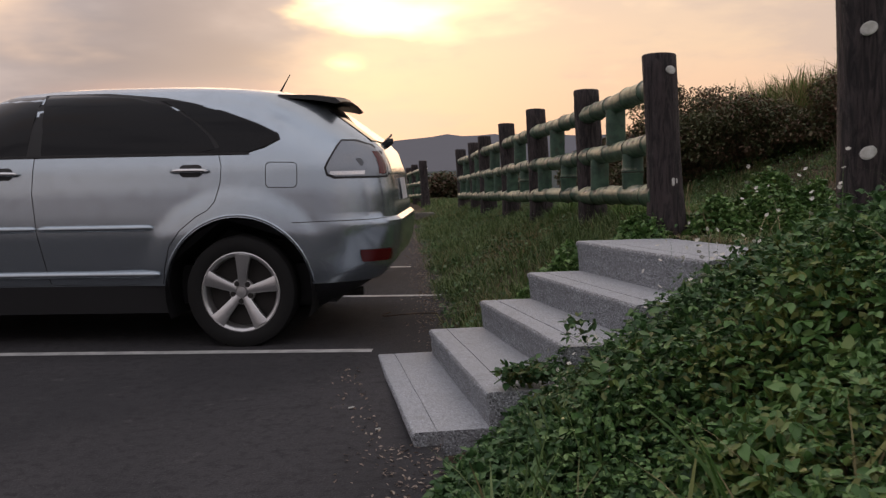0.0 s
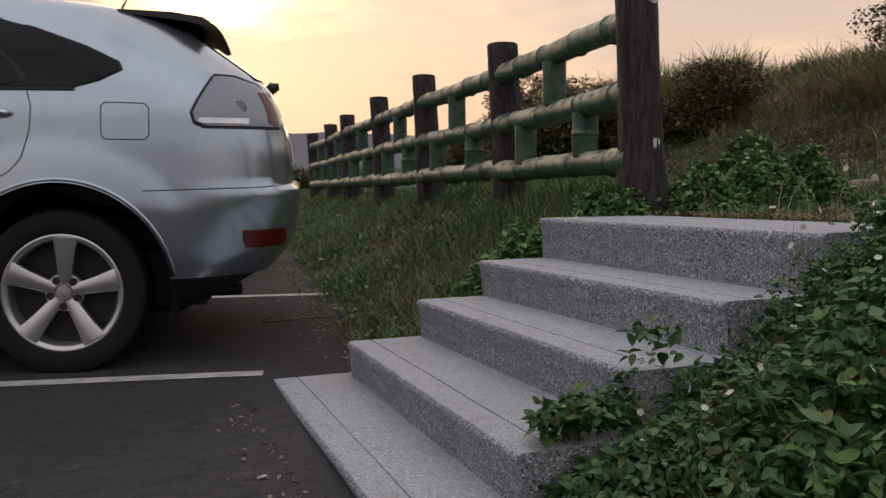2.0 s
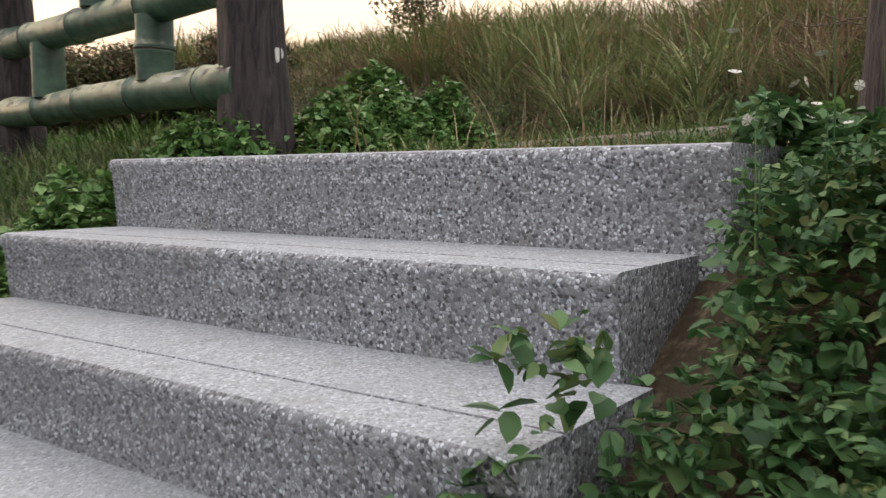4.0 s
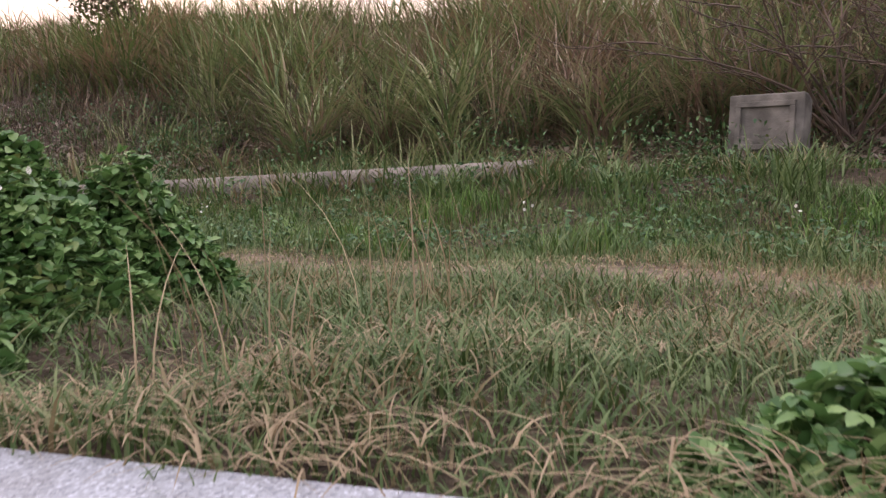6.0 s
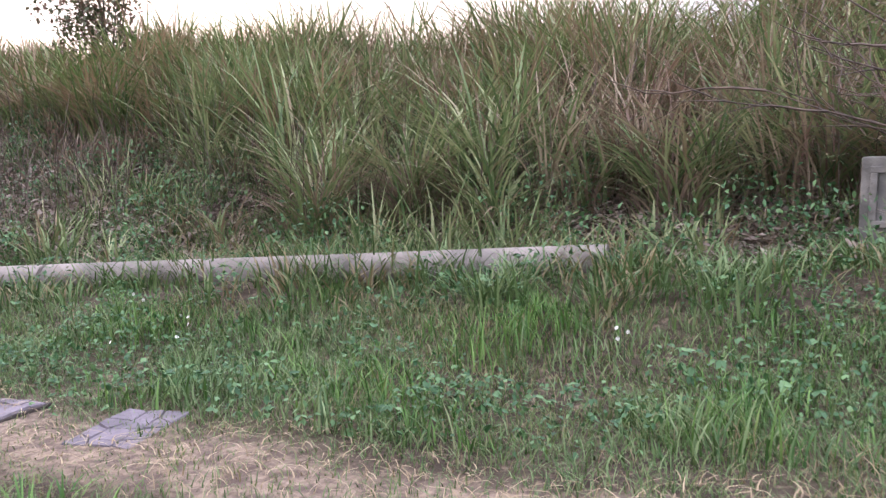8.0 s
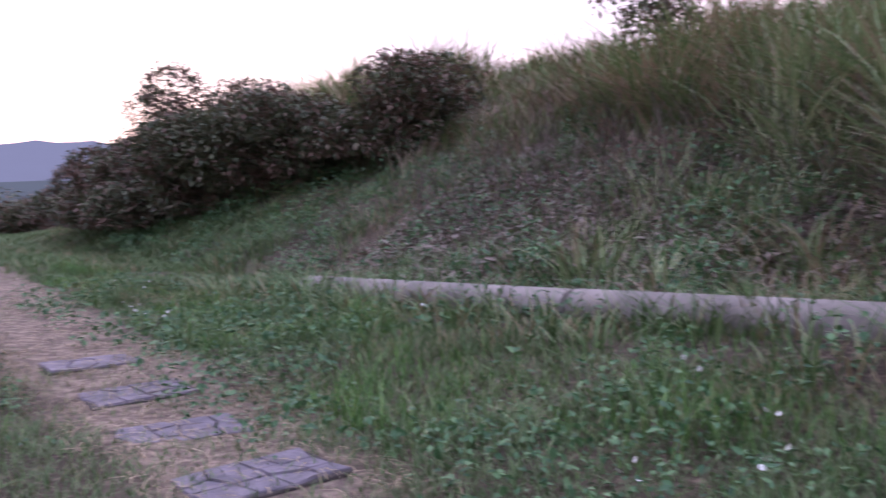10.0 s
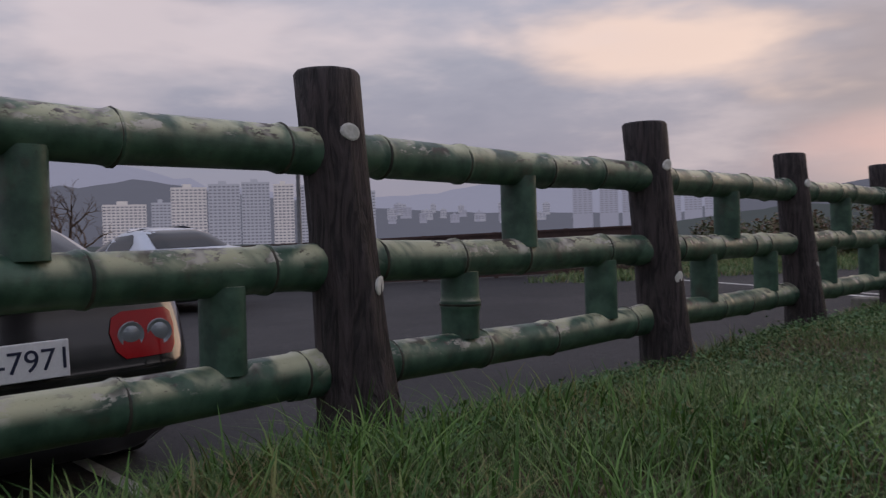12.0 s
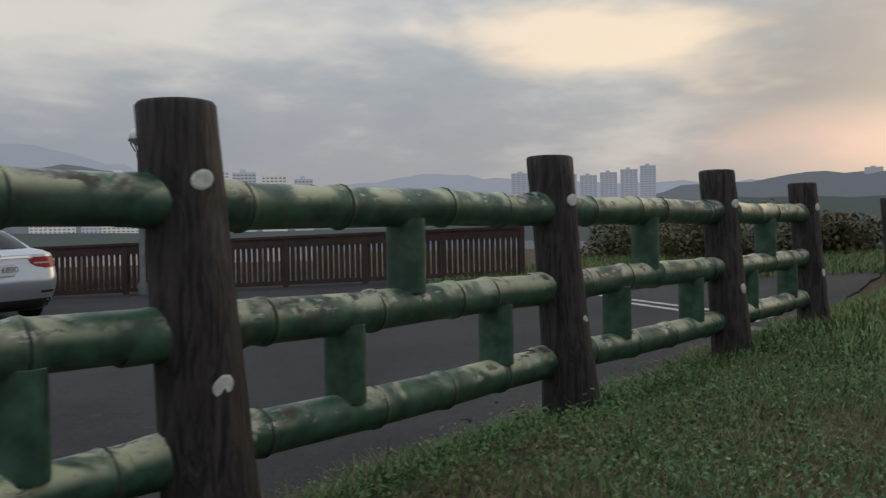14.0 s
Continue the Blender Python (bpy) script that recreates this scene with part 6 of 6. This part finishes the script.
# the farther the range, the stronger the glow that stands for haze
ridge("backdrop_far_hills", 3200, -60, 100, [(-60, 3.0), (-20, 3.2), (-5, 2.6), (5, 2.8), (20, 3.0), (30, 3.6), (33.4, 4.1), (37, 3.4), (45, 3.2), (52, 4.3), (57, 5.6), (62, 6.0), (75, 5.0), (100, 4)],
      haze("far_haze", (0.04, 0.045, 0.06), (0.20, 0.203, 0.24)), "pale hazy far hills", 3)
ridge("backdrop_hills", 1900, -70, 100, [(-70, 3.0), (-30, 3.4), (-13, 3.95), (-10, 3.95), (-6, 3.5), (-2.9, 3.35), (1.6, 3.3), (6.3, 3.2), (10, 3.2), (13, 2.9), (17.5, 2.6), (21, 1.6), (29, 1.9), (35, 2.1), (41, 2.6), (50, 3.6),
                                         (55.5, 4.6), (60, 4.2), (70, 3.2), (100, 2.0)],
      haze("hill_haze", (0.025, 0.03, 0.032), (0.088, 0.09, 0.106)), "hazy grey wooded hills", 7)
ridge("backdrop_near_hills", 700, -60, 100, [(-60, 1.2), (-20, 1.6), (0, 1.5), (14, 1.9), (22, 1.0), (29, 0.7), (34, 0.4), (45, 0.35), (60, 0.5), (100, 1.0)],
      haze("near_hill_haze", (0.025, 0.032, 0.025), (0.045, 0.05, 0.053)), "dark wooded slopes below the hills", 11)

# walls and panes are no light sources; their glow is painted haze
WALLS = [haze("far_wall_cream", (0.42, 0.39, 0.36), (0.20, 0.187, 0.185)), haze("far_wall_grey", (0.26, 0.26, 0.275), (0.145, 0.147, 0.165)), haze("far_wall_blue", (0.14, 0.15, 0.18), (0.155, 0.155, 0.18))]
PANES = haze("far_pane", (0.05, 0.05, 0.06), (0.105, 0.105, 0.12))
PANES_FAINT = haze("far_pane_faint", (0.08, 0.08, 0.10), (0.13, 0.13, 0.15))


def tower_block(yaw, wide, low, high, far, storeys, bays, wall, pane, label):
    """An apartment block: walls, roof parapet, stair tower and rows of windows set into the face."""
    block = thing("apartment_building", label, "building", group="far apartment blocks")
    c = Vector((-math.sin(radians(yaw)) * far, math.cos(radians(yaw)) * far, 0))
    block.matrix_basis = Matrix.Translation(c) @ pose(0, 0, 0, 0, 0, yaw)
    w, z0, z1 = math.tan(radians(wide / 2)) * far, math.tan(radians(low)) * far, math.tan(radians(high)) * far
    bm = bmesh.new()
    box(bm, -w, 0, z0 - (30 if high - low > 1 else 4), w, 18, z1)
    part("wall", bm, wall, block)
    bm = bmesh.new()
    box(bm, -w * 1.01, -0.3, z1, w * 1.01, 18.2, z1 + 1.2)
    part("roof", bm, wall, block)
    bm = bmesh.new()
    box(bm, -w * 0.35, 4, z1 + 1.2, w * 0.15, 12, z1 + 4.5)
    part("stair_tower", bm, wall, block)
    bm = bmesh.new()
    sh, bw = (z1 - z0) / storeys, 2 * w / bays
    for s in range(storeys):
        for b in range(bays):
            x = -w + (b + 0.5) * bw
            z = z0 + (s + 0.28) * sh
            box(bm, x - bw * 0.33, -0.25, z, x + bw * 0.33, 0.5, z + sh * 0.48)
    part("glazing", bm, pane, block, "rows of small dark windows")["kind"] = "stuff"
    return block


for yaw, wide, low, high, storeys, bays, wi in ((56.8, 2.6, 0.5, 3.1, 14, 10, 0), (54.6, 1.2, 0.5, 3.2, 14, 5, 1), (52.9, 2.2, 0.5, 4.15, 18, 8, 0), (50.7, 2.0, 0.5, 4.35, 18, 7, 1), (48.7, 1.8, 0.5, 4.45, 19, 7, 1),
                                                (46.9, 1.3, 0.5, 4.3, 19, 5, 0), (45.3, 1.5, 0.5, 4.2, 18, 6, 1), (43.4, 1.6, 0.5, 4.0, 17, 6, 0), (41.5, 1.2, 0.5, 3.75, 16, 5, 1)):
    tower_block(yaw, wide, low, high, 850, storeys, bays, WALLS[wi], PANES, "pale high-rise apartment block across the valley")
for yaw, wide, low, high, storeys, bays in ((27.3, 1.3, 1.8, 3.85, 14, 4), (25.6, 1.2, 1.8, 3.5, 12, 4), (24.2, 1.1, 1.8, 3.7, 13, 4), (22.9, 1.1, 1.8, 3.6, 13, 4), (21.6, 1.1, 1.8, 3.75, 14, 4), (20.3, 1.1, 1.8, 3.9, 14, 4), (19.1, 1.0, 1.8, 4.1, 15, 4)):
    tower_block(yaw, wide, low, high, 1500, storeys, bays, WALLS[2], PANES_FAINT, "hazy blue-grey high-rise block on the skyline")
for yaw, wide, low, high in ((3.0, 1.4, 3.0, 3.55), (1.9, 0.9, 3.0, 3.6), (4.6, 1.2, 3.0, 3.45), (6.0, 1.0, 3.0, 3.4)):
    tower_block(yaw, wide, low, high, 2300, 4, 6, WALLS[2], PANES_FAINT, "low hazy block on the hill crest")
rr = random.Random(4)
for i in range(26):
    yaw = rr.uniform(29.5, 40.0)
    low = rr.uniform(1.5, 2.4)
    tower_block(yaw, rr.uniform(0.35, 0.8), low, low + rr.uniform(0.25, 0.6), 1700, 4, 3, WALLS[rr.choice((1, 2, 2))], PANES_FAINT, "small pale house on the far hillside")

# ---------------------------------------------------------------- small things
# old concrete block with a recessed panel
block = thing("concrete_block", "old pale concrete block with a recessed panel, half hidden by stalks", "block", (7.80, -1.83, 1.07))
block.matrix_basis = Matrix.Translation((7.80, -1.83, 1.07)) @ pose(0, 0, 0, -6, 0, -112)
bm = bmesh.new()
box(bm, -0.28, -0.09, -0.12, 0.28, 0.09, 0.52, 0.012)
part("slab", bm, CONCRETE, block)
for x0, z0, x1, z1 in ((-0.22, 0.10, 0.22, 0.14), (-0.22, 0.42, 0.22, 0.46), (-0.22, 0.14, -0.18, 0.42), (0.18, 0.14, 0.22, 0.42)):
    part("raised_edge", box(bmesh.new(), x0, -0.115, z0, x1, -0.092, z1, 0.004), CONCRETE, block)

# crazy-paved stepping slabs sunk in the path
STONE = mottled("lilac_grey_flagstone", (0.23, 0.195, 0.215), (0.14, 0.12, 0.135), 9.0, 0.8, 55.0, 0.006)
JOINT = mottled("dark_joint_earth", (0.075, 0.058, 0.05), (0.045, 0.036, 0.03), 12.0, 0.95, 60.0, 0.004)
rs = random.Random(9)
for i in range(6):
    y = 1.40 + 0.75 * i
    x = 4.96 + 0.012 * (y - 3.0) + rs.uniform(-0.03, 0.03)
    slab_ob = thing("stepping_slab", "lilac-grey crazy-paved stepping slab sunk in the dirt path", "stepping stone", group="stepping slabs")
    slab_ob.matrix_basis = pose(x, y, float(land_z(x, y)) + 0.012, rs.uniform(-1.5, 1.5), rs.uniform(-1.5, 1.5), rs.uniform(-7, 7))
    part("bed", box(bmesh.new(), -0.23, -0.16, -0.07, 0.23, 0.16, -0.008, 0.006), JOINT, slab_ob)
    cuts_x = [[-0.22 + 0.44 * c / 4 + (rs.uniform(-0.045, 0.045) if 0 < c < 4 else rs.uniform(-0.02, 0.02)) for c in range(5)] for _ in range(4)]
    cuts_y = [[-0.15 + 0.10 * r + (rs.uniform(-0.028, 0.028) if 0 < r < 3 else rs.uniform(-0.012, 0.012)) for _ in range(5)] for r in range(4)]
    for r in range(3):
        for c in range(4):
            quad = [Vector((cuts_x[a][b], cuts_y[a][b], 0)) for a, b in ((r, c), (r, c + 1), (r + 1, c + 1), (r + 1, c))]
            mid = sum(quad, Vector()) / 4
            bm = bmesh.new()
            tops = [bm.verts.new(mid + (p - mid) * 0.89 + Vector((0, 0, rs.uniform(-0.003, 0.004)))) for p in quad]
            rims = [bm.verts.new(mid + (p - mid) * 0.94 + Vector((0, 0, -0.006))) for p in quad]
            lows = [bm.verts.new(mid + (p - mid) * 0.94 + Vector((0, 0, -0.03))) for p in quad]
            bm.faces.new(tops)
            for u, w in ((tops, rims), (rims, lows)):
                for q in range(4):
                    bm.faces.new((u[q], w[q], w[(q + 1) % 4], u[(q + 1) % 4]))
            bmesh.ops.recalc_face_normals(bm, faces=bm.faces)
            part("stone", bm, STONE, slab_ob)

# a low kerb stone at the far end of the bank
tagged(part("kerb_stone", box(bmesh.new(), 1.9, 14.1, 0.40, 2.45, 14.4, 0.66, 0.02), CONCRETE), "short pale concrete kerb stone at the foot of the bank", "kerb stone")

# small litter on the asphalt
for i, (x, y, s) in enumerate(((-0.45, -2.75, 0.05), (-0.62, -1.2, 0.03), (-0.52, -1.6, 0.025), (0.15, 1.5, 0.30))):
    bm = bmesh.new()
    z = float(lot_z(x, y))
    if s > 0.2:
        pts = [Vector((x + s * math.cos(a), y + 0.5 * s * math.sin(a), z + 0.015 + 0.03 * math.sin(a) ** 2)) for a in np.linspace(2.4, 5.2, 12)]
        tube(bm, [(p, (1, 0.3, 0), 0.006) for p in pts], 6)
        tagged(part("twig", bm, TWIG), "bent dry twig lying on the asphalt", "twig")
    else:
        tube(bm, [((x, y, z + 0.008), (1, 0.4, 0), 0.005), ((x + s, y + 0.4 * s, z + 0.008), (1, 0.4, 0), 0.005)], 7)
        tagged(part("litter", bm, DOT_WHITE), "small white scrap lying on the asphalt", "litter", "litter")
